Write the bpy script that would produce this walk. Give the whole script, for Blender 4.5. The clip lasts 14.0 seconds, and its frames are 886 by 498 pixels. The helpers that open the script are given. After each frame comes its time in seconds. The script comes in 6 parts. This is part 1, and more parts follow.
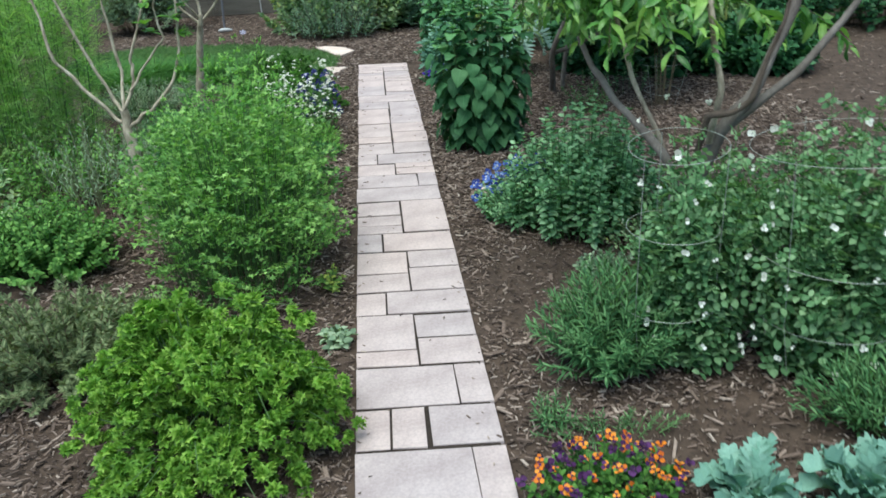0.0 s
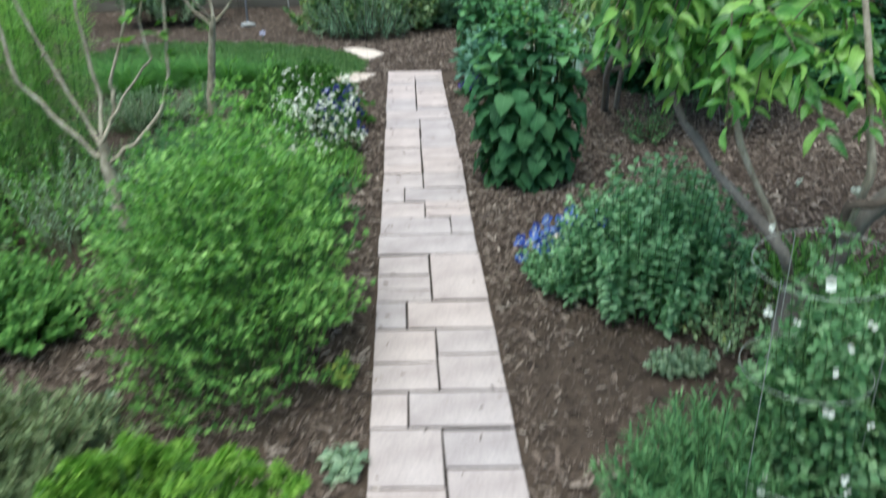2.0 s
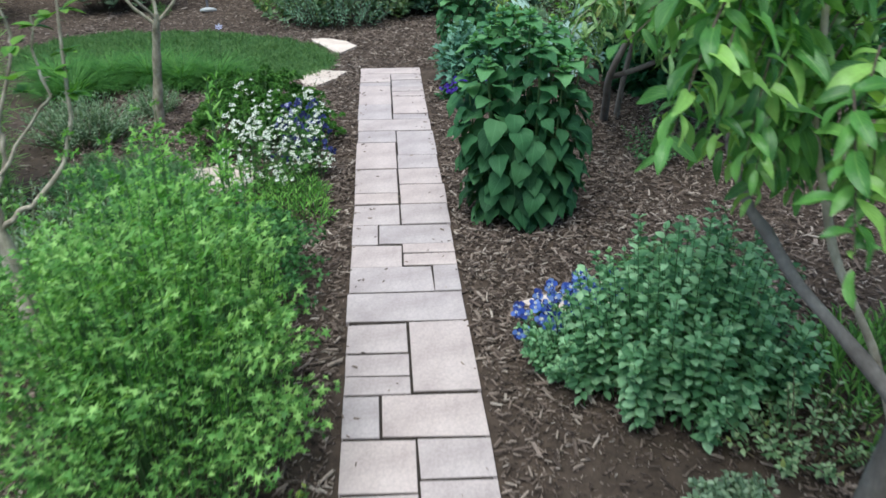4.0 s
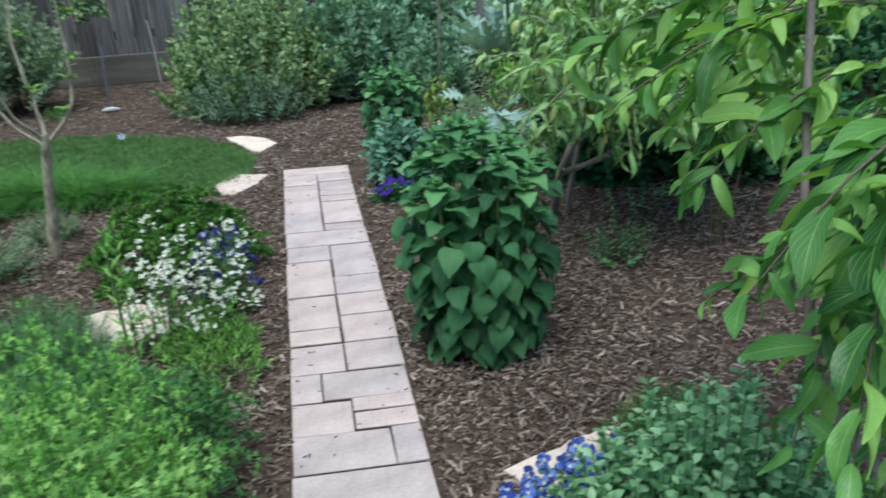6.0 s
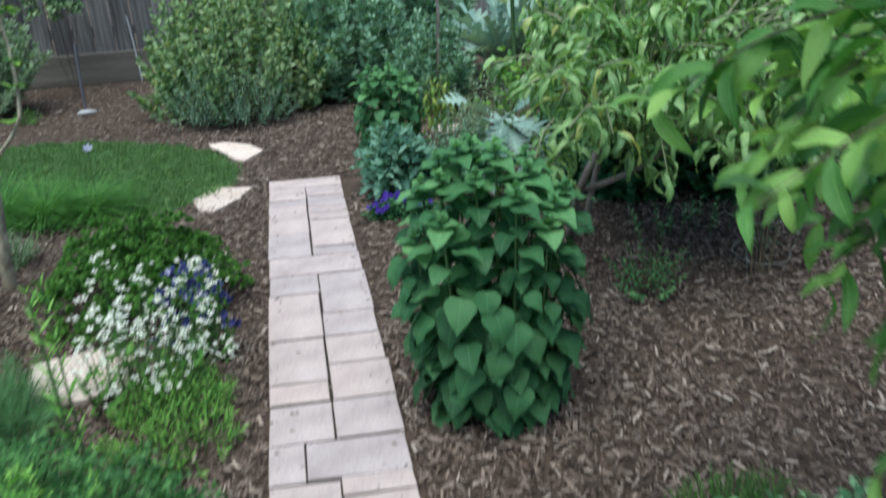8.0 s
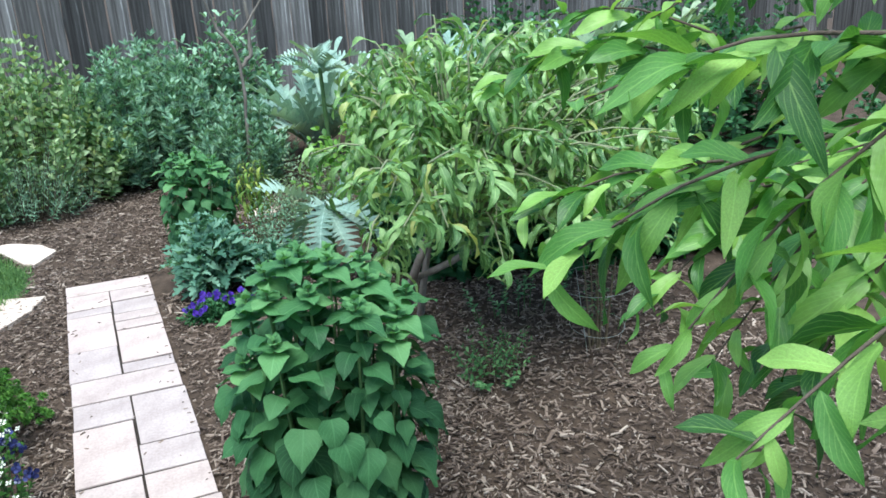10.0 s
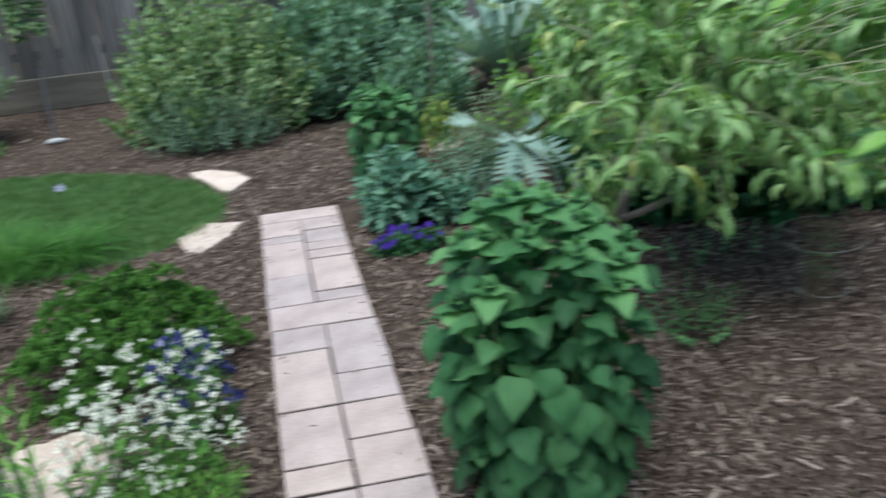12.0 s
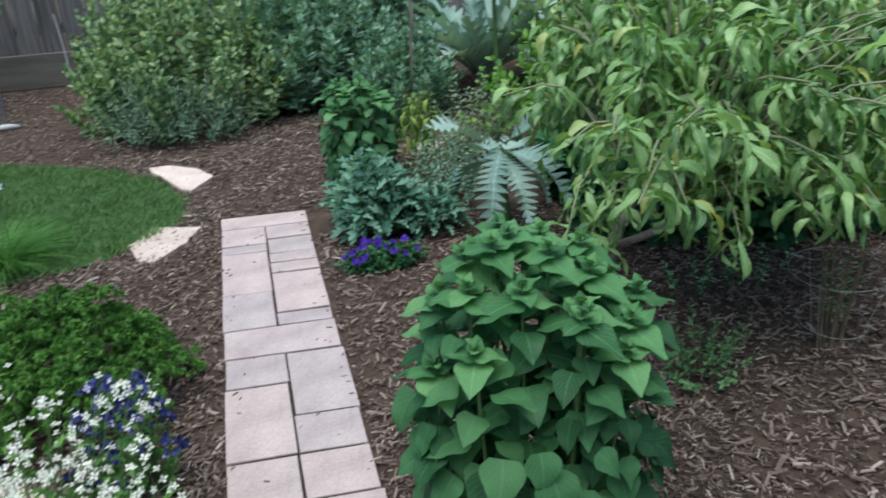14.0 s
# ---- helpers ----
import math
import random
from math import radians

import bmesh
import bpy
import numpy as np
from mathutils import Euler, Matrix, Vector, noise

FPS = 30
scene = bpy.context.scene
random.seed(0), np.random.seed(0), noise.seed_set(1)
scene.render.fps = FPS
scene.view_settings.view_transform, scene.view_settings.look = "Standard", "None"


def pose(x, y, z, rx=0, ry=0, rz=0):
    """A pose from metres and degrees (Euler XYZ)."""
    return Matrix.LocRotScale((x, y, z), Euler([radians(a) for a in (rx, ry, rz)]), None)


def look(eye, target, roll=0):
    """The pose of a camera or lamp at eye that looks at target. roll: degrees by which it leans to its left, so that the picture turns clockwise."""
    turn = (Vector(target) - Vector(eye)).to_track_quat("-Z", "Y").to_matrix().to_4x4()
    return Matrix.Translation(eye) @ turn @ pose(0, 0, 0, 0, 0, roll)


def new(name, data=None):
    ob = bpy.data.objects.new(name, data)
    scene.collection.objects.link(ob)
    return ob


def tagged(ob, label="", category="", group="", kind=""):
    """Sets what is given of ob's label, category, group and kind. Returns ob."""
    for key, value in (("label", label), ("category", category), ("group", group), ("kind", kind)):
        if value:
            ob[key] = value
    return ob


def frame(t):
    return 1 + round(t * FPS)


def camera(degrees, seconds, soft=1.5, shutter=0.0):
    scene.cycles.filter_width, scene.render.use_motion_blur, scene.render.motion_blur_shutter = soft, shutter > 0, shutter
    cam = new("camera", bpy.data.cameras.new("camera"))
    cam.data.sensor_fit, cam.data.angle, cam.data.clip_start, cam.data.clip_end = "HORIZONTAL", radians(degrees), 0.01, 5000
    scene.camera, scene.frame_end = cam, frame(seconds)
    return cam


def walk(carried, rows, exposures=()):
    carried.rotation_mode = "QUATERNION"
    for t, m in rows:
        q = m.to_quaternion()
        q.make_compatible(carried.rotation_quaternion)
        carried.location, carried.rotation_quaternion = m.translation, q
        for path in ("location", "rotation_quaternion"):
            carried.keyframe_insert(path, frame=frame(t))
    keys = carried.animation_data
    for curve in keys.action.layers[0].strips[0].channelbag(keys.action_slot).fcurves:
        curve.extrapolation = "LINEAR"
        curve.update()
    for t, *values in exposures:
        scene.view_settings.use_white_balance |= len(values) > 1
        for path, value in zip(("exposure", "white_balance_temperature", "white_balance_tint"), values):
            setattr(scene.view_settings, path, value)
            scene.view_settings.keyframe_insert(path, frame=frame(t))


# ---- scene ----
cam = camera(57.0, 14.0, soft=1.6, shutter=0.85)
PATH = [
    (0, (0.138, 0.909, 1.459), (0.269, 2.729, 0.642), -2.7),
    (0.5, (0.118, 1.047, 1.444), (0.233, 2.872, 0.634), -0.5),
    (1, (0.048, 1.33, 1.451), (0.142, 3.128, 0.582), 0.9),
    (1.5, (0.052, 1.448, 1.485), (0.147, 3.236, 0.593), 0.0),
    (2, (0.152, 1.632, 1.487), (0.22, 3.445, 0.645), -1.4),
    (2.2, (0.204, 1.712, 1.495), (0.261, 3.543, 0.694), -1.8),
    (4.3, (0.179, 2.436, 1.543), (0.304, 4.21, 0.628), -1.3),
    (4.5, (0.196, 2.516, 1.547), (0.309, 4.297, 0.645), -2.2),
    (5, (0.167, 2.681, 1.571), (0.279, 4.492, 0.73), -5.4),
    (5.5, (0.135, 2.839, 1.592), (0.321, 4.659, 0.784), -5.0),
    (6, (0.15, 2.888, 1.606), (0.453, 4.705, 0.828), -3.1),
    (6.5, (0.134, 2.937, 1.577), (0.531, 4.711, 0.742), -0.4),
    (7, (0.12, 3.01, 1.564), (0.534, 4.746, 0.662), 0.1),
    (7.5, (0.159, 3.184, 1.563), (0.497, 4.95, 0.688), -1.7),
    (8, (0.219, 3.4, 1.572), (0.525, 5.208, 0.774), -3.4),
    (8.5, (0.251, 3.547, 1.599), (0.801, 5.344, 0.914), -2.8),
    (8.7, (0.253, 3.576, 1.627), (0.937, 5.336, 0.965), -2.8),
    (10.8, (0.229, 3.677, 1.63), (0.976, 5.397, 0.934), -3.2),
    (11, (0.215, 3.693, 1.629), (0.942, 5.421, 0.933), -3.3),
    (11.5, (0.156, 3.749, 1.603), (0.787, 5.496, 0.861), -2.6),
    (12, (0.137, 3.829, 1.596), (0.495, 5.627, 0.795), -5.1),
    (12.5, (0.208, 4.02, 1.579), (0.362, 5.833, 0.75), -7.6),
    (13, (0.239, 4.099, 1.572), (0.381, 5.906, 0.726), -6.8),
    (13.5, (0.223, 4.155, 1.588), (0.508, 5.941, 0.736), -3.9),
    (14, (0.22, 4.19, 1.586), (0.627, 5.96, 0.749), -3.1),
]
EXPOSURES = [(0.0, 1.08, 6110, -4), (2.0, 1.10, 6080, -5), (4.5, 1.0, 5960, -1), (8.0, 0.97, 5960, -1), (8.5, 1.45, 6000, -2), (8.7, 1.54, 6000, -2), (11.2, 1.49, 6000, -2), (11.7, 1.23, 6030, 0), (12.1, 0.80, 6080, 1), (12.5, 0.36, 6080, 2), (12.9, 0.79, 6050, 3), (14.0, 0.87, 6040, 3)]
walk(cam, [(t, look(eye, target, roll)) for t, eye, target, roll in PATH], EXPOSURES)

# ---- world and light: an overcast evening sky ----
world = bpy.data.worlds.new("sky")
scene.world = world
world.use_nodes = True
wn = world.node_tree.nodes
sky = wn.new("ShaderNodeTexSky")
sky.sky_type = "NISHITA"
sky.sun_disc = False
sky.sun_elevation, sky.sun_rotation = radians(72), radians(205)
sky.air_density, sky.dust_density, sky.ozone_density = 1.0, 1.5, 0.8
world.node_tree.links.new(sky.outputs[0], wn["Background"].inputs[0])
wn["Background"].inputs[1].default_value = 0.088
sun = new("sun", bpy.data.lights.new("sun", "SUN"))
sun.data.energy, sun.data.angle, sun.data.color = 2.0, radians(55), (1.0, 0.97, 0.93)
sun.matrix_world = look((-1.0, -1.7, 6.3), (0, 0, 0))


# ---- materials ----
def material(name, rough=0.6, metal=0.0, spec=0.5):
    m = bpy.data.materials.new(name)
    m.use_nodes = True
    b = m.node_tree.nodes["Principled BSDF"]
    b.inputs["Roughness"].default_value = rough
    b.inputs["Metallic"].default_value = metal
    b.inputs["Specular IOR Level"].default_value = spec
    return m, m.node_tree, b


def node(tree, kind, **values):
    n = tree.nodes.new(kind)
    for key, value in values.items():
        n.inputs[key].default_value = value
    return n


def ramp(tree, source, stops):
    r = tree.nodes.new("ShaderNodeValToRGB")
    el = r.color_ramp.elements
    while len(el) < len(stops):
        el.new(0.5)
    for e, (at, colour) in zip(el, stops):
        e.position, e.color = at, (*colour, 1)
    tree.links.new(source, r.inputs[0])
    return r


def mix(tree, fac, a, b, blend="MIX"):
    n = tree.nodes.new("ShaderNodeMix")
    n.data_type, n.blend_type = "RGBA", blend
    for socket, value in ((n.inputs[0], fac), (n.inputs[6], a), (n.inputs[7], b)):
        if isinstance(value, bpy.types.NodeSocket):
            tree.links.new(value, socket)
        elif isinstance(value, tuple):
            socket.default_value = (*value, 1)
        else:
            socket.default_value = value
    return n.outputs[2]


def noise_tex(tree, scale, detail=4.0, rough=0.6, coord="Object"):
    c = tree.nodes.new("ShaderNodeTexCoord")
    n = node(tree, "ShaderNodeTexNoise", Scale=scale, Detail=detail, Roughness=rough)
    tree.links.new(c.outputs[coord], n.inputs["Vector"])
    return n.outputs[0]


def bump(tree, bsdf, source, strength, distance=0.01):
    b = node(tree, "ShaderNodeBump", Strength=strength, Distance=distance)
    tree.links.new(source, b.inputs["Height"])
    tree.links.new(b.outputs[0], bsdf.inputs["Normal"])


def leaf_material(name, dark, mid, light, rough=0.5, glow=0.3, vein=0.0, old=None, cool=True, spec=0.22):
    """Leaves: colour differs from leaf to leaf, part of the light passes through."""
    if cool and dark[1] > dark[0] and dark[1] > dark[2]:  # greens lean to the cool side
        dark, mid, light = ((0.74 * r, g, 1.12 * k) for r, g, k in (dark, mid, light))
    dark, glow = tuple(0.72 * v for v in dark), 0.85 * glow
    m, tree, b = material(name, rough, spec=spec)
    g = tree.nodes.new("ShaderNodeNewGeometry")
    o = tree.nodes.new("ShaderNodeObjectInfo")
    add = tree.nodes.new("ShaderNodeMath")
    add.operation = "ADD"
    tree.links.new(g.outputs["Random Per Island"], add.inputs[0])
    tree.links.new(o.outputs["Random"], add.inputs[1])
    fr = tree.nodes.new("ShaderNodeMath")
    fr.operation = "FRACT"
    tree.links.new(add.outputs[0], fr.inputs[0])
    stops = [(0.0, dark), (0.45, mid), (0.93, light)]
    if old:
        stops.append((0.98, old))
    c = ramp(tree, fr.outputs[0], stops).outputs[0]
    blot = ramp(tree, noise_tex(tree, 45.0, 3.0), [(0.3, (0.72, 0.74, 0.7)), (0.7, (1.15, 1.15, 1.1))]).outputs[0]
    c = mix(tree, 0.7, c, blot, "MULTIPLY")
    if vein:
        u = tree.nodes.new("ShaderNodeUVMap")
        s = tree.nodes.new("ShaderNodeSeparateXYZ")
        tree.links.new(u.outputs[0], s.inputs[0])
        a = tree.nodes.new("ShaderNodeMath")
        a.operation = "ABSOLUTE"
        tree.links.new(s.outputs[0], a.inputs[0])
        # side veins run up and out from the midrib
        k = tree.nodes.new("ShaderNodeMath")
        k.operation = "MULTIPLY_ADD"
        tree.links.new(a.outputs[0], k.inputs[0])
        k.inputs[1].default_value = -0.45
        tree.links.new(s.outputs[1], k.inputs[2])
        w = tree.nodes.new("ShaderNodeMath")
        w.operation = "PINGPONG"
        tree.links.new(k.outputs[0], w.inputs[0])
        w.inputs[1].default_value = 0.07
        side = ramp(tree, w.outputs[0], [(0.0, (1, 1, 1)), (0.012, (0, 0, 0))]).outputs[0]
        rib = ramp(tree, a.outputs[0], [(0.03, (1, 1, 1)), (0.07, (0, 0, 0))]).outputs[0]
        veins = mix(tree, 1.0, side, rib, "LIGHTEN")
        f = tree.nodes.new("ShaderNodeMath")
        f.operation = "MULTIPLY"
        tree.links.new(veins, f.inputs[0])
        f.inputs[1].default_value = vein
        c = mix(tree, f.outputs[0], c, tuple(min(1, 1.7 * v + 0.03) for v in light))
    tree.links.new(c, b.inputs["Base Color"])
    bump(tree, b, noise_tex(tree, 90.0, 2.0), 0.35, 0.004)
    t = tree.nodes.new("ShaderNodeBsdfTranslucent")
    bright = mix(tree, 1.0, c, (1.25, 1.3, 0.6), "MULTIPLY")
    tree.links.new(bright, t.inputs[0])
    mx = tree.nodes.new("ShaderNodeMixShader")
    mx.inputs[0].default_value = glow
    tree.links.new(b.outputs[0], mx.inputs[1])
    tree.links.new(t.outputs[0], mx.inputs[2])
    tree.links.new(mx.outputs[0], tree.nodes["Material Output"].inputs[0])
    return m


def surface(name, a, b_, c_=None, scale=8.0, fine=90.0, rough=0.85, relief=0.4, island=0.0, metal=0.0, stretch=None, tints=None):
    """A mottled surface: coarse stains, fine grain and relief; island: how far pieces differ."""
    m, tree, b = material(name, rough, metal, 0.3)
    coarse = noise_tex(tree, scale, 5.0, 0.65)
    grain = noise_tex(tree, fine, 4.0, 0.7)
    if stretch:
        for n in tree.nodes:
            if n.bl_idname == "ShaderNodeTexNoise":
                mp = tree.nodes.new("ShaderNodeMapping")
                mp.inputs["Scale"].default_value = stretch
                link = n.inputs["Vector"].links[0].from_socket
                tree.links.new(link, mp.inputs[0])
                tree.links.new(mp.outputs[0], n.inputs["Vector"])
    c = ramp(tree, coarse, [(0.3, a), (0.62, b_)] + ([(0.78, c_)] if c_ else [])).outputs[0]
    g = ramp(tree, grain, [(0.25, (0.72, 0.72, 0.72)), (0.75, (1.18, 1.17, 1.15))]).outputs[0]
    c = mix(tree, 0.75, c, g, "MULTIPLY")
    if island:
        ge = tree.nodes.new("ShaderNodeNewGeometry")
        o = tree.nodes.new("ShaderNodeObjectInfo")
        ad = tree.nodes.new("ShaderNodeMath")
        ad.operation = "ADD"
        tree.links.new(ge.outputs["Random Per Island"], ad.inputs[0])
        tree.links.new(o.outputs["Random"], ad.inputs[1])
        fr = tree.nodes.new("ShaderNodeMath")
        fr.operation = "FRACT"
        tree.links.new(ad.outputs[0], fr.inputs[0])
        v = ramp(tree, fr.outputs[0], tints or [(0.0, (1 - island,) * 3), (0.5, (1.0, 0.985, 0.97)), (1.0, (1 + 1.2 * island, 1 + 1.15 * island, 1 + 1.1 * island))]).outputs[0]
        c = mix(tree, 1.0, c, v, "MULTIPLY")
    tree.links.new(c, b.inputs["Base Color"])
    bump(tree, b, grain, relief, 0.006)
    return m


def plain(name, colour, rough=0.5, metal=0.0):
    m, tree, b = material(name, rough, metal)
    g = ramp(tree, noise_tex(tree, 60.0), [(0.3, tuple(0.8 * v for v in colour)), (0.7, tuple(min(1, 1.1 * v) for v in colour))]).outputs[0]
    tree.links.new(g, b.inputs["Base Color"])
    return m


def chip_material():
    m, tree, b = material("bark_chips", 0.9, spec=0.2)
    g = tree.nodes.new("ShaderNodeNewGeometry")
    c = ramp(tree, g.outputs["Random Per Island"], [(0.0, (0.05, 0.036, 0.029)), (0.3, (0.13, 0.094, 0.077)), (0.6, (0.215, 0.158, 0.128)), (0.88, (0.32, 0.248, 0.205)), (1.0, (0.48, 0.395, 0.335))]).outputs[0]
    s = ramp(tree, noise_tex(tree, 160.0), [(0.3, (0.65, 0.65, 0.65)), (0.7, (1.15, 1.15, 1.15))]).outputs[0]
    tree.links.new(mix(tree, 0.8, c, s, "MULTIPLY"), b.inputs["Base Color"])
    bump(tree, b, noise_tex(tree, 220.0), 0.5, 0.003)
    return m


M = {
    "mulch": surface("mulch_ground", (0.042, 0.029, 0.022), (0.10, 0.07, 0.053), (0.16, 0.118, 0.092), 14.0, 130.0, 0.95, 0.9),
    "chips": chip_material(),
    "paver": surface("pinkish_concrete", (0.38, 0.315, 0.308), (0.52, 0.442, 0.43), (0.595, 0.518, 0.50), 5.0, 110.0, 0.85, 0.3, 0.14, tints=[(0.0, (0.90, 0.90, 0.92)), (0.3, (0.98, 0.97, 0.98)), (0.55, (1.03, 1.0, 0.99)), (0.8, (1.07, 1.025, 1.005)), (1.0, (1.12, 1.07, 1.04))]),
    "flagstone": surface("pale_flagstone", (0.54, 0.42, 0.36), (0.69, 0.58, 0.51), (0.77, 0.68, 0.62), 6.0, 70.0, 0.85, 0.5, 0.08),
    "bark_pale": surface("pale_bark", (0.20, 0.16, 0.115), (0.55, 0.48, 0.37), (0.74, 0.69, 0.58), 32.0, 140.0, 0.8, 0.5, 0.0, 0.0, (1, 1, 0.4)),
    "bark_grey": surface("grey_bark", (0.14, 0.115, 0.10), (0.255, 0.225, 0.20), (0.36, 0.33, 0.30), 16.0, 110.0, 0.85, 0.7, 0.0, 0.0, (1, 1, 0.4)),
    "bark_dark": surface("dark_bark", (0.06, 0.045, 0.035), (0.13, 0.10, 0.08), None, 16.0, 110.0, 0.85, 0.7),
    "stem": surface("green_stem", (0.055, 0.12, 0.04), (0.11, 0.19, 0.07), None, 20.0, 90.0, 0.6, 0.2),
    "branchlet": surface("olive_branchlet", (0.16, 0.19, 0.10), (0.26, 0.28, 0.17), None, 20.0, 90.0, 0.6, 0.2),
    "stem_brown": surface("brown_stem", (0.10, 0.075, 0.05), (0.22, 0.17, 0.11), None, 20.0, 90.0, 0.8, 0.3),
    "fence": surface("weathered_boards", (0.035, 0.031, 0.03), (0.19, 0.184, 0.187), (0.62, 0.62, 0.64), 4.0, 70.0, 0.9, 0.9, 0.6, 0.0, (9, 9, 0.22)),
    "joint": surface("joint_soil", (0.018, 0.013, 0.010), (0.05, 0.037, 0.03), None, 30.0, 160.0, 0.95, 0.8),
    "kickboard": surface("grey_kickboard", (0.11, 0.10, 0.085), (0.20, 0.18, 0.155), None, 3.0, 60.0, 0.9, 0.5, 0.0, 0.0, (0.4, 4, 4)),
    "wire": plain("galvanised_wire", (0.42, 0.44, 0.40), 0.5, 0.4),
    "stake": plain("grey_metal", (0.22, 0.22, 0.26), 0.45, 0.5),
    "white": plain("chalky_white", (0.5, 0.5, 0.5), 0.7),
    "lawn_soil": surface("turf_floor", (0.03, 0.07, 0.022), (0.055, 0.13, 0.04), None, 20.0, 120.0, 0.95, 0.6),
    "lawn": leaf_material("lawn_blades", (0.085, 0.175, 0.065), (0.125, 0.24, 0.085), (0.21, 0.33, 0.125), 0.65, 0.25, cool=False),
    "grass": leaf_material("grass_blades", (0.055, 0.16, 0.035), (0.09, 0.24, 0.05), (0.155, 0.33, 0.075), 0.5, 0.35, cool=False),
    "curly": leaf_material("curly_parsley_leaf", (0.085, 0.20, 0.028), (0.175, 0.355, 0.05), (0.33, 0.52, 0.10), 0.5, 0.36, cool=False),
    "flat": leaf_material("flat_parsley_leaf", (0.078, 0.20, 0.052), (0.18, 0.375, 0.098), (0.36, 0.58, 0.18), 0.45, 0.38, cool=False),
    "celery": leaf_material("cut_herb_leaf", (0.034, 0.11, 0.038), (0.066, 0.18, 0.058), (0.13, 0.29, 0.095), 0.45, 0.36, cool=False),
    "tops": leaf_material("young_herb_leaf", (0.10, 0.29, 0.055), (0.185, 0.42, 0.082), (0.32, 0.56, 0.14), 0.5, 0.4, cool=False),
    "darkp": leaf_material("dark_parsley_leaf", (0.045, 0.13, 0.024), (0.085, 0.215, 0.042), (0.16, 0.32, 0.07), 0.5, 0.25, cool=False),
    "heart": leaf_material("sunflower_leaf", (0.034, 0.11, 0.045), (0.055, 0.16, 0.064), (0.092, 0.22, 0.09), 0.5, 0.26, 0.22, cool=False),
    "heart_tip": leaf_material("young_sunflower_leaf", (0.07, 0.20, 0.082), (0.11, 0.27, 0.108), (0.17, 0.35, 0.145), 0.5, 0.33, 0.25, cool=False),
    "peach": leaf_material("peach_leaf", (0.04, 0.135, 0.035), (0.115, 0.29, 0.065), (0.33, 0.54, 0.14), 0.36, 0.42, 0.22, cool=False, spec=0.4),
    "mango": leaf_material("drooping_leaf", (0.075, 0.185, 0.065), (0.17, 0.32, 0.105), (0.37, 0.54, 0.23), 0.33, 0.36, 0.5, (0.44, 0.46, 0.14), cool=False, spec=0.5),
    "yellow": leaf_material("yellowing_leaf", (0.11, 0.23, 0.06), (0.17, 0.31, 0.08), (0.36, 0.42, 0.10), 0.5, 0.35, 0.2, cool=False),
    "sage": leaf_material("oregano_leaf", (0.085, 0.215, 0.10), (0.205, 0.40, 0.20), (0.40, 0.61, 0.36), 0.65, 0.34, cool=False),
    "tarragon": leaf_material("tarragon_leaf", (0.05, 0.15, 0.06), (0.11, 0.25, 0.10), (0.20, 0.37, 0.16), 0.55, 0.3, cool=False),
    "pea": leaf_material("pea_leaf", (0.075, 0.185, 0.075), (0.15, 0.30, 0.135), (0.30, 0.46, 0.25), 0.55, 0.35, cool=False),
    "bright": leaf_material("bright_herb_leaf", (0.075, 0.20, 0.045), (0.135, 0.30, 0.07), (0.23, 0.42, 0.11), 0.6, 0.32, cool=False),
    "heather": leaf_material("grey_thyme_leaf", (0.10, 0.15, 0.075), (0.185, 0.245, 0.118), (0.32, 0.37, 0.20), 0.8, 0.2, cool=False),
    "fennel": leaf_material("fennel_frond", (0.24, 0.44, 0.15), (0.36, 0.58, 0.21), (0.50, 0.70, 0.30), 0.6, 0.6, cool=False),
    "greygreen": leaf_material("grey_green_leaf", (0.16, 0.25, 0.16), (0.26, 0.37, 0.24), (0.40, 0.50, 0.35), 0.6, 0.28, cool=False),
    "shrub": leaf_material("back_shrub_leaf", (0.10, 0.20, 0.09), (0.25, 0.39, 0.19), (0.50, 0.62, 0.37), 0.5, 0.32, 0.0, (0.40, 0.46, 0.16), cool=False),
    "bluegreen": leaf_material("blue_green_leaf", (0.09, 0.205, 0.135), (0.19, 0.345, 0.24), (0.37, 0.55, 0.40), 0.6, 0.28, cool=False),
    "poppy": leaf_material("poppy_leaf", (0.05, 0.135, 0.095), (0.105, 0.235, 0.17), (0.22, 0.38, 0.29), 0.55, 0.28, cool=False),
    "aqua": leaf_material("frosted_aqua_leaf", (0.12, 0.26, 0.21), (0.19, 0.36, 0.29), (0.28, 0.47, 0.39), 0.6, 0.25, cool=False),
    "silver": leaf_material("silver_leaf", (0.20, 0.33, 0.29), (0.30, 0.44, 0.39), (0.42, 0.55, 0.50), 0.6, 0.2, 0.25, cool=False),
    "citrus": leaf_material("citrus_leaf", (0.08, 0.22, 0.04), (0.14, 0.31, 0.055), (0.23, 0.40, 0.08), 0.4, 0.35, cool=False),
    "dark": leaf_material("dark_hedge_leaf", (0.03, 0.08, 0.03), (0.055, 0.13, 0.045), (0.11, 0.21, 0.08), 0.5, 0.25),
    "petal_white": leaf_material("white_petal", (0.72, 0.72, 0.66), (0.82, 0.82, 0.77), (0.89, 0.89, 0.85), 0.6, 0.3, cool=False),
    "petal_blue": leaf_material("blue_petal", (0.035, 0.06, 0.38), (0.07, 0.13, 0.55), (0.22, 0.32, 0.72), 0.6, 0.3),
    "petal_navy": leaf_material("navy_petal", (0.008, 0.009, 0.055), (0.016, 0.02, 0.10), (0.05, 0.06, 0.22), 0.6, 0.1),
    "petal_purple": leaf_material("purple_petal", (0.03, 0.01, 0.20), (0.06, 0.02, 0.34), (0.10, 0.04, 0.45), 0.6, 0.3),
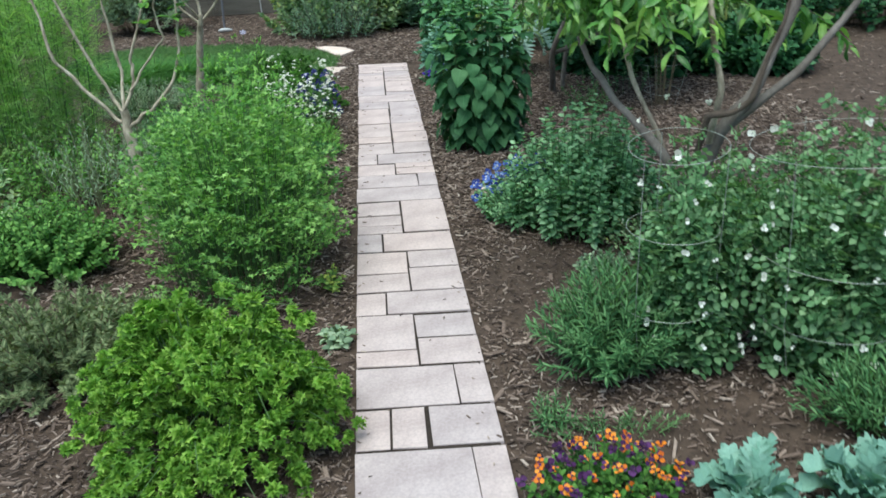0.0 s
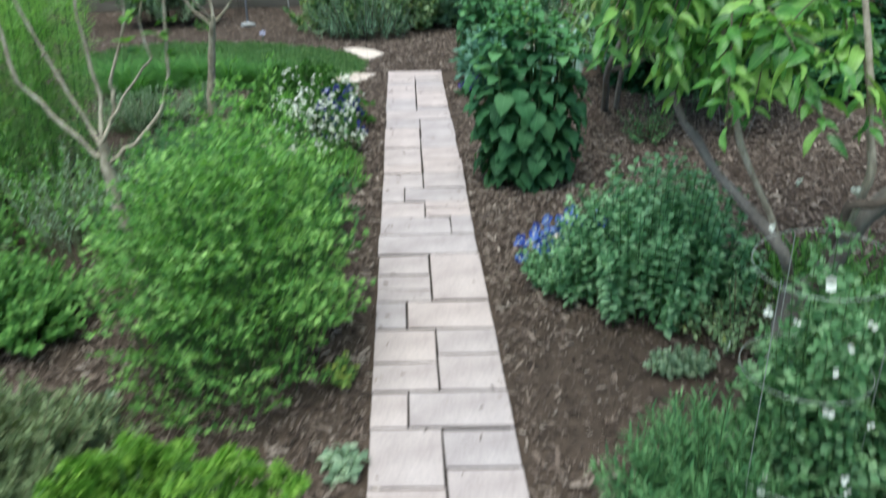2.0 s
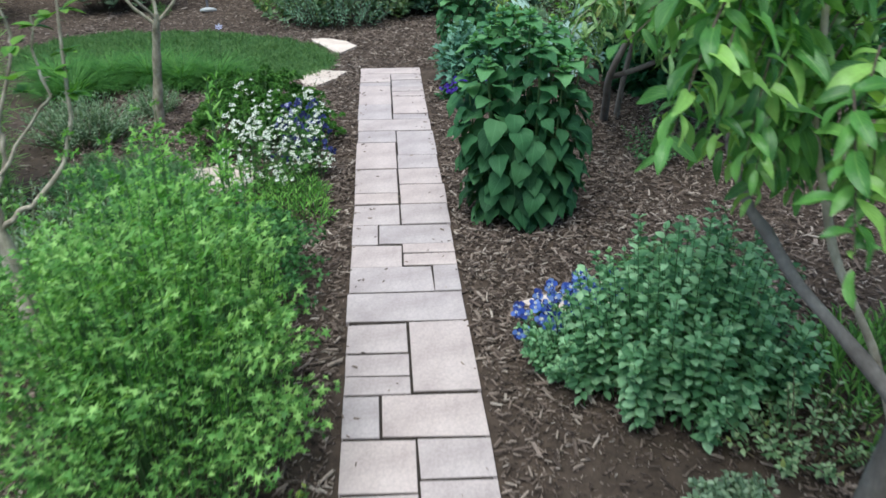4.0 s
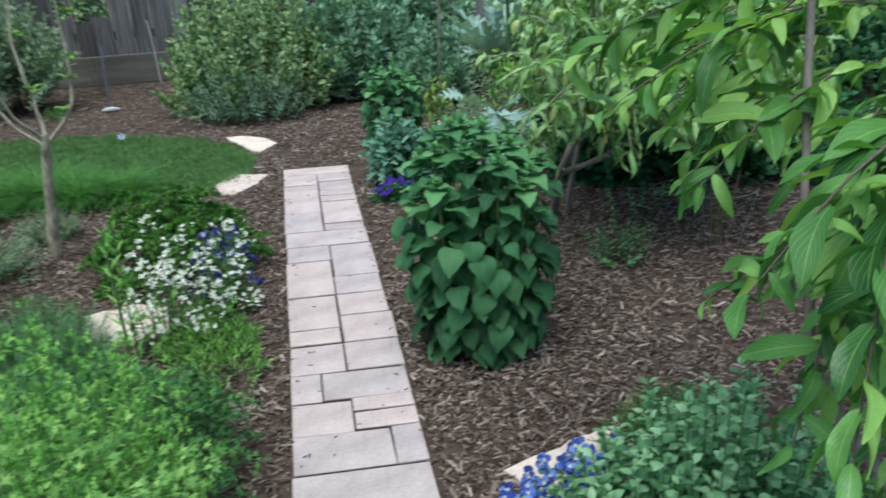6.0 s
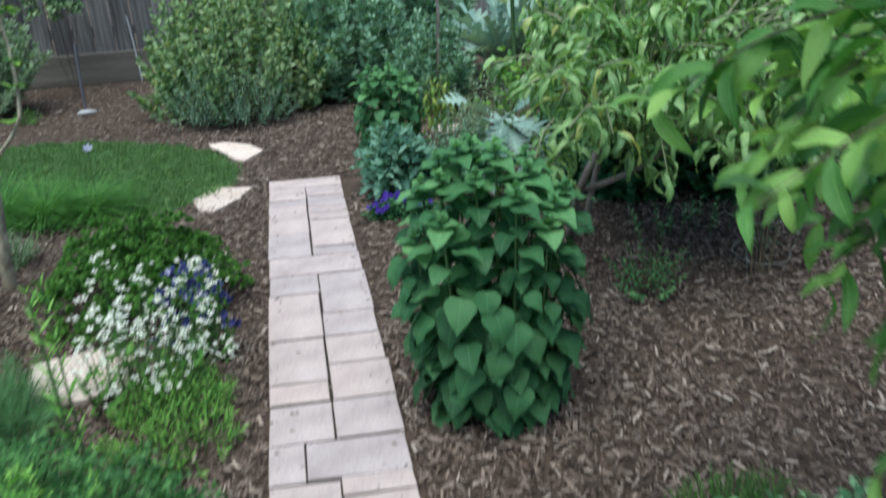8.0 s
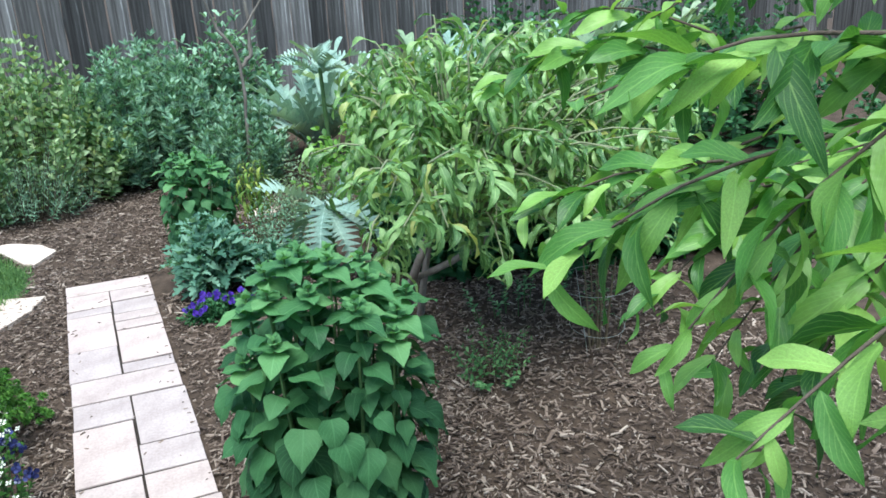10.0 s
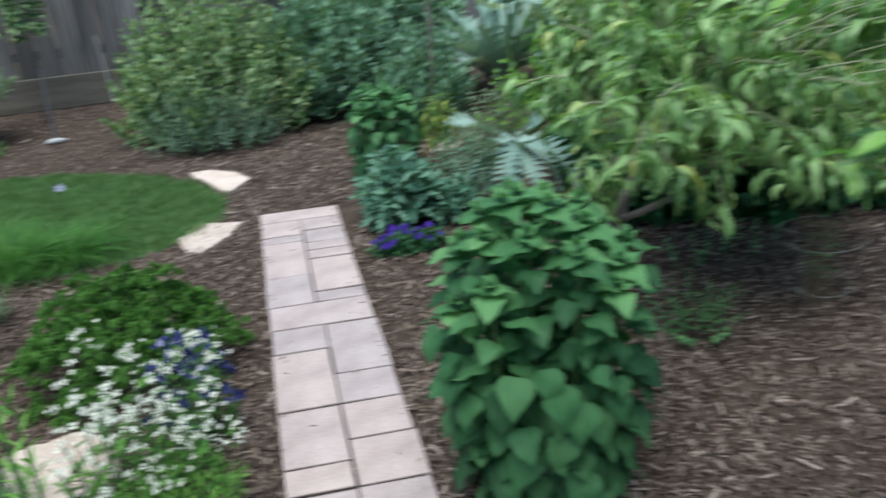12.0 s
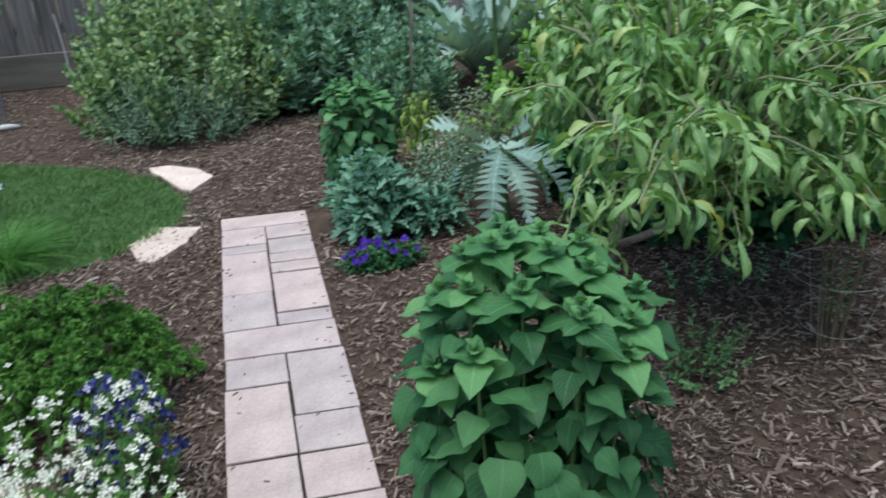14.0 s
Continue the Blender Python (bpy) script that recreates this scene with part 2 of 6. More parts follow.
    "petal_plum": leaf_material("dark_plum_petal", (0.02, 0.006, 0.03), (0.045, 0.012, 0.06), (0.09, 0.03, 0.12), 0.7, 0.1),
    "petal_orange": leaf_material("orange_petal", (0.72, 0.16, 0.015), (0.80, 0.24, 0.02), (0.86, 0.33, 0.05), 0.6, 0.3),
    "petal_lilac": leaf_material("lilac_petal", (0.35, 0.34, 0.60), (0.45, 0.44, 0.68), (0.55, 0.54, 0.75), 0.6, 0.3),
    "fruit": surface("fuzzy_green_fruit", (0.28, 0.30, 0.16), (0.40, 0.34, 0.22), None, 30.0, 150.0, 0.9, 0.3),
}


# ---- mesh helpers ----
def build_mesh(name, verts, faces, mat, uvs=None, smooth=True):
    """verts (n,3); faces: a list of index arrays, each (k,3) or (k,4)."""
    me = bpy.data.meshes.new(name)
    verts = np.asarray(verts, dtype=np.float32)
    faces = [np.asarray(f, dtype=np.int32) for f in faces if len(f)]
    loops = np.concatenate([f.ravel() for f in faces])
    counts = np.concatenate([np.full(len(f), f.shape[1], dtype=np.int32) for f in faces])
    me.vertices.add(len(verts))
    me.vertices.foreach_set("co", verts.ravel())
    me.loops.add(len(loops))
    me.loops.foreach_set("vertex_index", loops)
    me.polygons.add(len(counts))
    me.polygons.foreach_set("loop_start", np.concatenate(([0], np.cumsum(counts)[:-1])).astype(np.int32))
    if uvs is not None:
        layer = me.uv_layers.new(name="UVMap")
        layer.data.foreach_set("uv", np.asarray(uvs, dtype=np.float32)[loops].ravel())
    me.update(calc_edges=True)
    me.polygons.foreach_set("use_smooth", np.full(len(counts), smooth))
    for m in mat if isinstance(mat, (list, tuple)) else [mat]:
        me.materials.append(m)
    return me


def empty(name, at, label, category, group="", kind=""):
    ob = new(name)
    ob.location = at
    ob.empty_display_size = 0.05
    return tagged(ob, label, category, group, kind)


def part(name, me, parent, label=""):
    ob = new(name, me)
    ob.parent = parent
    return tagged(ob, label)


def from_bm(name, bm, mat):
    me = bpy.data.meshes.new(name)
    bm.to_mesh(me)
    bm.free()
    me.materials.append(mat)
    return me


class Shape:
    """One leaf or petal: vertices, quads, triangles and uv."""

    def __init__(self, v, quads=(), tris=(), uv=None):
        self.v = np.asarray(v, dtype=float)
        self.q = np.asarray(quads, dtype=int).reshape(-1, 4)
        self.t = np.asarray(tris, dtype=int).reshape(-1, 3)
        self.uv = np.zeros((len(self.v), 2)) if uv is None else np.asarray(uv, dtype=float)

    def joined(self, placed):
        """Copies of the shape at (offset, turn about z in degrees, tilt in degrees, size), as one shape."""
        vs, qs, ts, us = [], [], [], []
        for k, (off, turn, tilt, size) in enumerate(placed):
            r = np.array(Euler((radians(tilt), 0, radians(turn))).to_matrix())
            vs.append(self.v @ r.T * size + np.asarray(off))
            qs.append(self.q + k * len(self.v))
            ts.append(self.t + k * len(self.v))
            us.append(self.uv)
        return Shape(np.concatenate(vs), np.concatenate(qs), np.concatenate(ts), np.concatenate(us))


def blade(rows, width, droop=0.2, fold=0.15, wave=0.0, cols=2, profile=None, twist=0.0):
    """A leaf along +y, one long; width is the whole width; it droops towards its tip and folds along its rib."""
    profile = profile or (lambda s: math.sin(math.pi * s ** 0.8) ** 0.8)
    v, uv, q = [], [], []
    n = 2 * cols + 1 if cols > 0 else 2
    for i in range(rows + 1):
        s = i / rows
        half = 0.5 * width * max(0.012, profile(s))
        a = droop * s * 1.6
        y = s * (1 - 0.25 * min(1, abs(droop)) * s)
        z = -droop * s * s * 0.8
        for j in range(n):
            c = -1 + 2 * j / (n - 1)
            x = c * half
            lift = fold * abs(x) + wave * math.sin(9 * s + 2 * c) * abs(c) * width
            tw = twist * s
            v.append((x * math.cos(tw), y + lift * math.sin(a), z + lift * math.cos(a) + x * math.sin(tw)))
            uv.append((c, s))
    for i in range(rows):
        for j in range(n - 1):
            k = i * n + j
            q.append((k, k + 1, k + n + 1, k + n))
    return Shape(v, q, (), uv)


def curled(rows, width, bend, wave, twist=0.0, side=0.0, phase=0.0):
    """A long leaf along +y whose rib arches over and whose edges ripple."""
    v, uv, q = [], [], []
    y = z = x0 = 0.0
    for i in range(rows + 1):
        s = i / rows
        a = bend * (s ** 1.2)
        if i:
            y += math.cos(a) / rows
            z -= math.sin(a) / rows
            x0 += side * math.sin(5 * s + phase) / rows
        half = 0.5 * width * (0.09 if s < 0.14 else max(0.02, math.sin(math.pi * ((s - 0.1) / 0.9) ** 0.8) ** 0.75))  # a bare stalk, then the blade
        tw = twist * s
        for c in (-1, 0, 1):
            x = c * half
            lift = 0.35 * abs(x) + wave * width * math.sin(11 * s + 1.9 * c + phase) * abs(c)
            v.append((x0 + x * math.cos(tw), y + lift * math.sin(a), z + lift * math.cos(a) + x * math.sin(tw)))
            uv.append((c, s))
    for i in range(rows):
        for j in range(2):
            k = 3 * i + j
            q.append((k, k + 1, k + 4, k + 3))
    return Shape(v, q, (), uv)


def heart_profile(s):
    if s < 0.22:
        return 0.62 + 0.38 * math.sin(math.pi / 2 * s / 0.22)
    w = max(0.0, 1 - ((s - 0.22) / 0.78) ** 1.4)
    return w * (1 - 0.035 * (round(s * 14) % 2))


def lobed(lobes, depth, ruffle=0.0, length=1.0, wide=0.8, points=5, seed=1):
    """A fan-shaped leaf with cut lobes, from the stalk at the origin towards +y."""
    rng = random.Random(seed)
    v, t = [(0, 0, 0), (0, 0.42 * length, 0.04)], []
    n = lobes * points
    for i in range(n + 1):
        s = i / n
        a = math.pi * (-0.78 + 1.56 * s)
        cut = 0.5 + 0.5 * math.cos(2 * math.pi * (s * lobes - 0.5 + 0.5))
        r = 1 - depth * cut
        reach = 0.55 + 0.45 * math.cos(a * 0.8)
        v.append((wide * 0.5 * r * math.sin(a) * 1.25, length * (0.42 + 0.58 * r * reach * math.cos(a)), ruffle * (rng.random() - 0.5) * (1 + i % 2) - 0.08 * abs(math.sin(a))))
    for i in range(n):
        t.append((1, 2 + i, 3 + i))
    t += [(0, 2, 1), (0, 1, 2 + n)]
    return Shape(v, (), t)


def pinnate(lobes, width, cut=0.7, droop=0.35, fold=0.25, wave=0.05):
    """A leaf deeply cut into side lobes."""
    rows = lobes * 4

    def outline(s):
        w = math.sin(math.pi * min(1, s * 0.96 + 0.04) ** 0.85) ** 0.7
        k = (s * lobes) % 1.0
        return w * (1 - cut * (1 - (k / 0.7 if k < 0.7 else (1 - k) / 0.3)) ** 0.8) + 0.05

    leaf = blade(rows, width, droop, fold, wave, 1, outline)
    leaf.v[:, 1] += 0.6 * np.abs(leaf.v[:, 0])  # the lobes sweep forward
    return leaf


def flower(petals, size, cup=0.25, wide=0.9, shift=0.0):
    """A flower that faces +z."""
    v, t, q = [], [], []
    for i in range(petals):
        a = 2 * math.pi * (i + shift) / petals
        ca, sa = math.cos(a), math.sin(a)
        k = len(v)
        h = math.pi / petals * wide
        for r, off, z in ((0.08, 0, 0), (0.6, -h, cup * 0.4), (1.0, -0.45 * h, cup), (1.05, 0.0, cup * 0.9), (1.0, 0.45 * h, cup), (0.6, h, cup * 0.4)):
            v.append((size * r * math.cos(a + off), size * r * math.sin(a + off), size * z))
        t += [(k, k + 1, k + 2), (k, k + 2, k + 3), (k, k + 3, k + 4), (k, k + 4, k + 5)]
    return Shape(v, (), t)


def scatter(name, shape, pos, along, up, size, mat, squash=None):
    """One mesh of many leaves: each at pos, pointing along, its face towards up."""
    pos, along, up, size = (np.asarray(a, dtype=float) for a in (pos, along, up, size))
    y = along / np.maximum(1e-6, np.linalg.norm(along, axis=1, keepdims=True))
    x = np.cross(y, up)
    ln = np.linalg.norm(x, axis=1, keepdims=True)
    x = np.where(ln < 1e-4, np.array([1.0, 0, 0]), x / np.maximum(ln, 1e-6))
    z = np.cross(x, y)
    v = shape.v[None] * size[:, None, None]
    if squash is not None:
        v = v * np.asarray(squash)[:, None, :]
    w = v[..., 0:1] * x[:, None] + v[..., 1:2] * y[:, None] + v[..., 2:3] * z[:, None] + pos[:, None]
    n, k = len(pos), len(shape.v)
    off = (np.arange(n) * k)[:, None, None]
    faces = [(shape.q[None] + off).reshape(-1, 4), (shape.t[None] + off).reshape(-1, 3)]
    return build_mesh(name, w.reshape(-1, 3), faces, mat, np.tile(shape.uv, (n, 1)))


def leaf_frames(pos, along, up, size):
    """The poses of single leaves, for leaves that are objects of their own."""
    out = []
    for p, d, u, s in zip(pos, along, up, size):
        y = Vector(d).normalized()
        x = y.cross(Vector(u))
        x = x.normalized() if x.length > 1e-4 else Vector((1, 0, 0))
        z = x.cross(y)
        m = Matrix((x, y, z)).transposed().to_4x4()
        out.append(Matrix.Translation(p) @ m @ Matrix.Scale(s, 4))
    return out


def tube(points, radii, sides=6, steps=5):
    """A rounded branch through the points: vertices and quads."""
    pts = [Vector(p) for p in points]
    if len(pts) > 2 and steps > 1:
        line, rad = [], []
        for i in range(len(pts) - 1):
            a, b, c, d = pts[max(0, i - 1)], pts[i], pts[i + 1], pts[min(len(pts) - 1, i + 2)]
            for k in range(steps):
                s = k / steps
                line.append(0.5 * (2 * b + (c - a) * s + (2 * a - 5 * b + 4 * c - d) * s * s + (3 * b - a - 3 * c + d) * s ** 3))
                rad.append(radii[i] * (1 - s) + radii[i + 1] * s)
        line.append(pts[-1])
        rad.append(radii[-1])
    else:
        line, rad = pts, list(radii)
    v, q = [], []
    side = None
    for i, p in enumerate(line):
        d = (line[min(len(line) - 1, i + 1)] - line[max(0, i - 1)]).normalized()
        if side is None:
            side = d.orthogonal().normalized()
        side = (side - d * side.dot(d)).normalized()
        other = d.cross(side)
        for j in range(sides):
            a = 2 * math.pi * j / sides
            v.append(tuple(p + (side * math.cos(a) + other * math.sin(a)) * rad[i]))
        if i:
            k = (i - 1) * sides
            q += [(k + j, k + (j + 1) % sides, k + sides + (j + 1) % sides, k + sides + j) for j in range(sides)]
    return np.array(v), np.array(q)


def gnarl(points, radii, rng, cuts=3, kink=0.005, swell=0.14):
    """Splits a branch line into shorter stretches that bend and swell a little at each node."""
    pts, rad = [Vector(points[0])], [radii[0]]
    for a, b, ra, rb in zip(points, points[1:], radii, radii[1:]):
        for k in range(1, cuts + 1):
            f = k / cuts
            pts.append(Vector(a).lerp(Vector(b), f) + Vector(rng.normal(0, kink, 3)))
            rad.append((ra + (rb - ra) * f) * (1 + rng.uniform(-swell, 1.3 * swell)))
    return pts, rad


def tubes(name, lines, mat, sides=4, steps=1):
    """One mesh of many thin stems: lines of (points, radii)."""
    vs, qs, k = [], [], 0
    for points, radii in lines:
        v, q = tube(points, radii, sides, steps)
        vs.append(v)
        qs.append(q + k)
        k += len(v)
    return build_mesh(name, np.concatenate(vs), [np.concatenate(qs)], mat)


def tube_mesh(name, points, radii, mat, sides=8, steps=6):
    v, q = tube(points, radii, sides, steps)
    return build_mesh(name, v, [q], mat)


# ---- plants ----
def grow(seed, rx, ry, h, stems, nodes, per_node, size, start=0.3, spread=(75, 35), base=0.25, column=False, droop=0.0, jitter=0.2, loose=0.3, lean=(0, 0), fill=0.75, curve=0.45, shrink=0.4, fall=0.62):
    """Stems that rise from the base and lean out into a dome; leaves sit round them.
    Returns the stems and the leaves' places, ways, faces and sizes."""
    rng = np.random.default_rng(seed)
    lines, pos, along, up, sizes = [], [], [], [], []
    for k in range(stems):
        a = 2.399963 * k + rng.uniform(-0.3, 0.3)
        r = math.sqrt((k + 0.5) / stems) * rng.uniform(0.85, 1.08)
        tx, ty = rx * r * math.cos(a), ry * r * math.sin(a)
        tz = h * rng.uniform(fill, 1.0) * (1 if column else max(0.2, 1 - fall * min(1.2, r) ** 2.2))
        p0 = np.array([tx * base, ty * base, 0.0])
        p2 = np.array([tx + lean[0] * tz, ty + lean[1] * tz, tz])
        p1 = p0 * (1 - curve) + p2 * curve
        p1[2] = tz * 0.62
        bez = lambda s: (1 - s) ** 2 * p0 + 2 * s * (1 - s) * p1 + s * s * p2
        lines.append(([bez(s) for s in (0, 0.25, 0.5, 0.75, 1)], None))
        turn = rng.uniform(0, 6.28)
        for i in range(nodes):
            s = start + (1 - start) * (i + 0.5 * rng.random()) / nodes
            p = bez(s)
            d = 2 * (1 - s) * (p1 - p0) + 2 * s * (p2 - p1)
            d /= np.linalg.norm(d) + 1e-6
            f = (s - start) / (1 - start)
            turn += 1.57 if per_node == 2 else 2.4
            for j in range(per_node):
                az = turn + 6.2832 * j / per_node + rng.uniform(-jitter, jitter)
                o = np.array([math.cos(az), math.sin(az), 0.0])
                o -= d * o.dot(d)
                o /= np.linalg.norm(o) + 1e-6
                e = radians(spread[0] * (1 - f) + spread[1] * f + rng.uniform(-12, 12))
                w = d * math.cos(e) + o * math.sin(e)
                w[2] -= droop * (1.2 - 0.6 * f)
                pos.append(p)
                along.append(w)
                up.append(d * 0.6 + np.array([rng.uniform(-loose, loose), rng.uniform(-loose, loose), 0.6]))
                sizes.append(rng.uniform(*size) * (1 - shrink * f * f))
    return lines, np.array(pos), np.array(along), np.array(up), np.array(sizes)


def bush(name, at, label, category, leaf, mat, stem_mat="stem", stem_r=0.003, group="", own_stems=False, **how):
    root = empty(name, at, label, category, group)
    lines, pos, along, up, sizes = grow(**how)
    lines = [(p, [stem_r * (1 - 0.15 * i) for i in range(len(p))]) for p, _ in lines]
    if own_stems:
        for p, rad in lines:
            part("stem", tube_mesh("stem", p, rad, M[stem_mat], 5, 2), root)
    else:
        tagged(part("stemwork", tubes("stemwork", lines, M[stem_mat], 3), root), kind="stuff")
    tagged(part("foliage", scatter("foliage", leaf, pos, along, up, sizes, M[mat]), root), kind="stuff")
    return root, lines, (pos, along, up, sizes)


CURLY_FAN = [(i / 3, c) for i in range(4) for c in np.linspace(-1, 1, 5 - i)]
FLAT_FAN = [(0.0, -1.0), (0.0, 1.0), (0.05, -0.6), (0.05, 0.6), (0.2, -0.9), (0.2, 0.9), (0.35, -0.3), (0.35, 0.3), (0.55, -0.75), (0.55, 0.75), (0.75, -0.3), (0.75, 0.3), (1.0, 0.0)]


def fronds(name, at, label, leaflet, mat, fan, seed, rx, ry, h, count, pad, size, depth=(0.6, 1.0), fall=0.6, sag=0.5, rough=0.5, base=0.3, stem_mat="stem", stem_r=0.003, flat=0.8, rise=0.0, loose=0.06, wide=0.55):
    """A herb whose long stalks each end in a flat, drooping frond of many leaflets, the fronds in tiers over a dome."""
    root = empty(name, at, label, "herb")
    rr = np.random.default_rng(seed)
    lines, pos, along, up, sizes = [], [], [], [], []
    for k in range(count):
        a, r = 2.399963 * k + rr.uniform(-0.3, 0.3), math.sqrt((k + 0.5) / count) * rr.uniform(0.88, 1.06)
        out = np.array([math.cos(a), math.sin(a), 0.0])
        p = np.array([rx * r * out[0], ry * r * out[1], h * max(0.16, 1 - fall * min(1.1, r) ** 2.2) * rr.uniform(*depth)])
        b = np.array([p[0] * base, p[1] * base, 0.0])
        turn = a + rr.normal(0, 0.9 * (1.15 - r))
        w = np.array([math.cos(turn), math.sin(turn), rr.uniform(-0.25, 0.25) - 0.35 * r + rise])
        w /= np.linalg.norm(w)
        n = np.array([0.45 * r * out[0], 0.45 * r * out[1], 1.0]) + rr.normal(0, 0.22, 3)
        n -= w * n.dot(w)
        n /= np.linalg.norm(n)
        side = np.cross(w, n)
        long = pad * rr.uniform(0.7, 1.25)
        lines.append(([b, b * 0.4 + p * 0.6 + np.array([0, 0, 0.1 * p[2]]), p, p + w * long * 0.8 - n * long * 0.12], [stem_r, 0.8 * stem_r, 0.6 * stem_r, 0.3 * stem_r]))
        for f, c in fan:
            pos.append(p + w * long * f + side * c * long * wide * (1 - 0.65 * f) - n * long * sag * 0.4 * (c * c * (1 - f) + f * f) + rr.normal(0, loose * long, 3))
            along.append(w * (0.35 + f) + side * c * flat + n * rr.normal(0, rough))
            up.append(n + rr.normal(0, rough, 3))
            sizes.append(rr.uniform(*size))
    tagged(part("stalkwork", tubes("stalkwork", lines, M[stem_mat], 4), root), kind="stuff")
    tagged(part("foliage", scatter("foliage", leaflet, pos, along, up, sizes, M[mat]), root), kind="stuff")
    return root


def single_leaves(root, name, shapes, mat, leaves, count, rest_name, rest_mat=None, keep=None, seed=3):
    """The leaves as objects of their own, up to count; the others joined."""
    pos, along, up, sizes = leaves
    order = np.arange(len(pos)) if keep is None else np.argsort(keep)
    meshes = [build_mesh(name, s.v, [s.q, s.t], mat, s.uv) for s in shapes]
    rng = random.Random(seed)
    for i, m in zip(order[:count], leaf_frames(pos[order[:count]], along[order[:count]], up[order[:count]], sizes[order[:count]])):
        ob = part(name, rng.choice(meshes), root)
        ob.matrix_local = m
    rest = order[count:]
    if len(rest):
        ob = part(rest_name, scatter(rest_name, shapes[0], pos[rest], along[rest], up[rest], sizes[rest], rest_mat or mat), root)
        tagged(ob, kind="stuff")


def flowers_on(root, name, meshes, spots, faces, seed=1):
    rng = random.Random(seed)
    for p, f in zip(spots, faces):
        ob = part(name, rng.choice(meshes), root)
        q = Vector(f).to_track_quat("Z", "Y").to_matrix().to_4x4()
        ob.matrix_local = Matrix.Translation(p) @ q @ Matrix.Rotation(rng.uniform(0, 6.28), 4, "Z") @ Matrix.Scale(rng.uniform(0.8, 1.15), 4)


# ---- setting: ground, path, fence ----
bm = bmesh.new()
bmesh.ops.create_grid(bm, x_segments=2, y_segments=2, size=300)
ground = tagged(new("ground", from_bm("ground", bm, M["mulch"])), "brown bark-mulched garden ground", "ground", kind="structure")
ground.location = (0, 0, -0.006)

LAWN = (-1.5, 8.85, 1.38, 0.88)  # centre and half axes of the oval, which is turned by LAWN_TURN
LAWN_TURN = radians(-25)


def lawn_reach(x, y):
    """Squared distance from the lawn's middle, 1 at its edge."""
    c, k = math.cos(LAWN_TURN), math.sin(LAWN_TURN)
    dx, dy = x - LAWN[0], y - LAWN[1]
    return ((c * dx + k * dy) / LAWN[2]) ** 2 + ((c * dy - k * dx) / LAWN[3]) ** 2


# every paver: left, right, near, far
NEAR_PAVERS = [
    (0.0, 0.325, 2.56, 2.78), (0.33, 0.42, 2.54, 2.78), (0.0, 0.1, 2.785, 2.98), (0.108, 0.205, 2.785, 2.98),
    (0.222, 0.42, 2.79, 2.985), (0.0, 0.315, 2.99, 3.215), (0.322, 0.42, 2.99, 3.215), (0.0, 0.205, 3.22, 3.319),
    (0.0, 0.205, 3.324, 3.575), (0.213, 0.42, 3.225, 3.398), (0.213, 0.42, 3.403, 3.571), (0.0, 0.108, 3.582, 3.76),
    (0.115, 0.42, 3.58, 3.76), (0.0, 0.208, 3.766, 3.925), (0.0, 0.208, 3.932, 4.145), (0.216, 0.42, 3.767, 3.975),
    (0.216, 0.42, 3.982, 4.146), (0.0, 0.108, 4.152, 4.345), (0.115, 0.42, 4.152, 4.352), (0.0, 0.205, 4.353, 4.447),
    (0.0, 0.205, 4.452, 4.572), (0.0, 0.205, 4.577, 4.755), (0.215, 0.42, 4.365, 4.77), (-0.005, 0.418, 4.775, 4.975),
]
MIDDLE_PAVERS = [
    (0, 0.317, 4.982, 5.179), (0.323, 0.42, 4.982, 5.185), (0, 0.203, 5.179, 5.372), (0.21, 0.42, 5.192, 5.292),
    (0.21, 0.42, 5.299, 5.38), (0, 0.107, 5.379, 5.568), (0.113, 0.422, 5.383, 5.568), (0, 0.204, 5.575, 5.789),
    (0.211, 0.425, 5.575, 5.792), (0, 0.203, 5.799, 5.922), (-0.003, 0.203, 5.93, 6.24), (-0.005, 0.205, 6.247, 6.642),
    (0, 0.21, 6.65, 6.838), (0.216, 0.43, 5.799, 6.028), (0.214, 0.424, 6.035, 6.239), (0.214, 0.422, 6.246, 6.439),
    (0.218, 0.426, 6.446, 6.839), (-0.005, 0.42, 6.846, 7.055), (-0.008, 0.195, 7.06, 7.364), (-0.008, 0.198, 7.37, 7.79),
    (-0.008, 0.2, 7.796, 7.882), (-0.008, 0.2, 7.887, 8.099), (0.205, 0.416, 7.063, 7.161), (0.206, 0.416, 7.168, 7.534),
]
FAR_PAVERS = [
    (0.206, 0.418, 7.541, 7.646), (0.206, 0.417, 7.652, 7.753), (0.208, 0.417, 7.758, 7.933), (0.208, 0.417, 7.939, 8.099),
    (-0.01, 0.418, 8.106, 8.265),
]
PAVERS = NEAR_PAVERS + MIDDLE_PAVERS + FAR_PAVERS
row = 2.55
while row > -2.0:
    d = (0.2, 0.22, 0.18)[int(-row * 7) % 3]
    split = (0.1, 0.21, 0.32)[int(row * 11) % 3]
    PAVERS += [(0.0, split - 0.004, row - d, row - 0.006), (split + 0.004, 0.42, row - d, row - 0.006)]
    row -= d
path = empty("paver_path", (0, 0, 0), "narrow garden path of pinkish-grey concrete pavers laid in bark mulch", "path", kind="structure")
rng = random.Random(5)
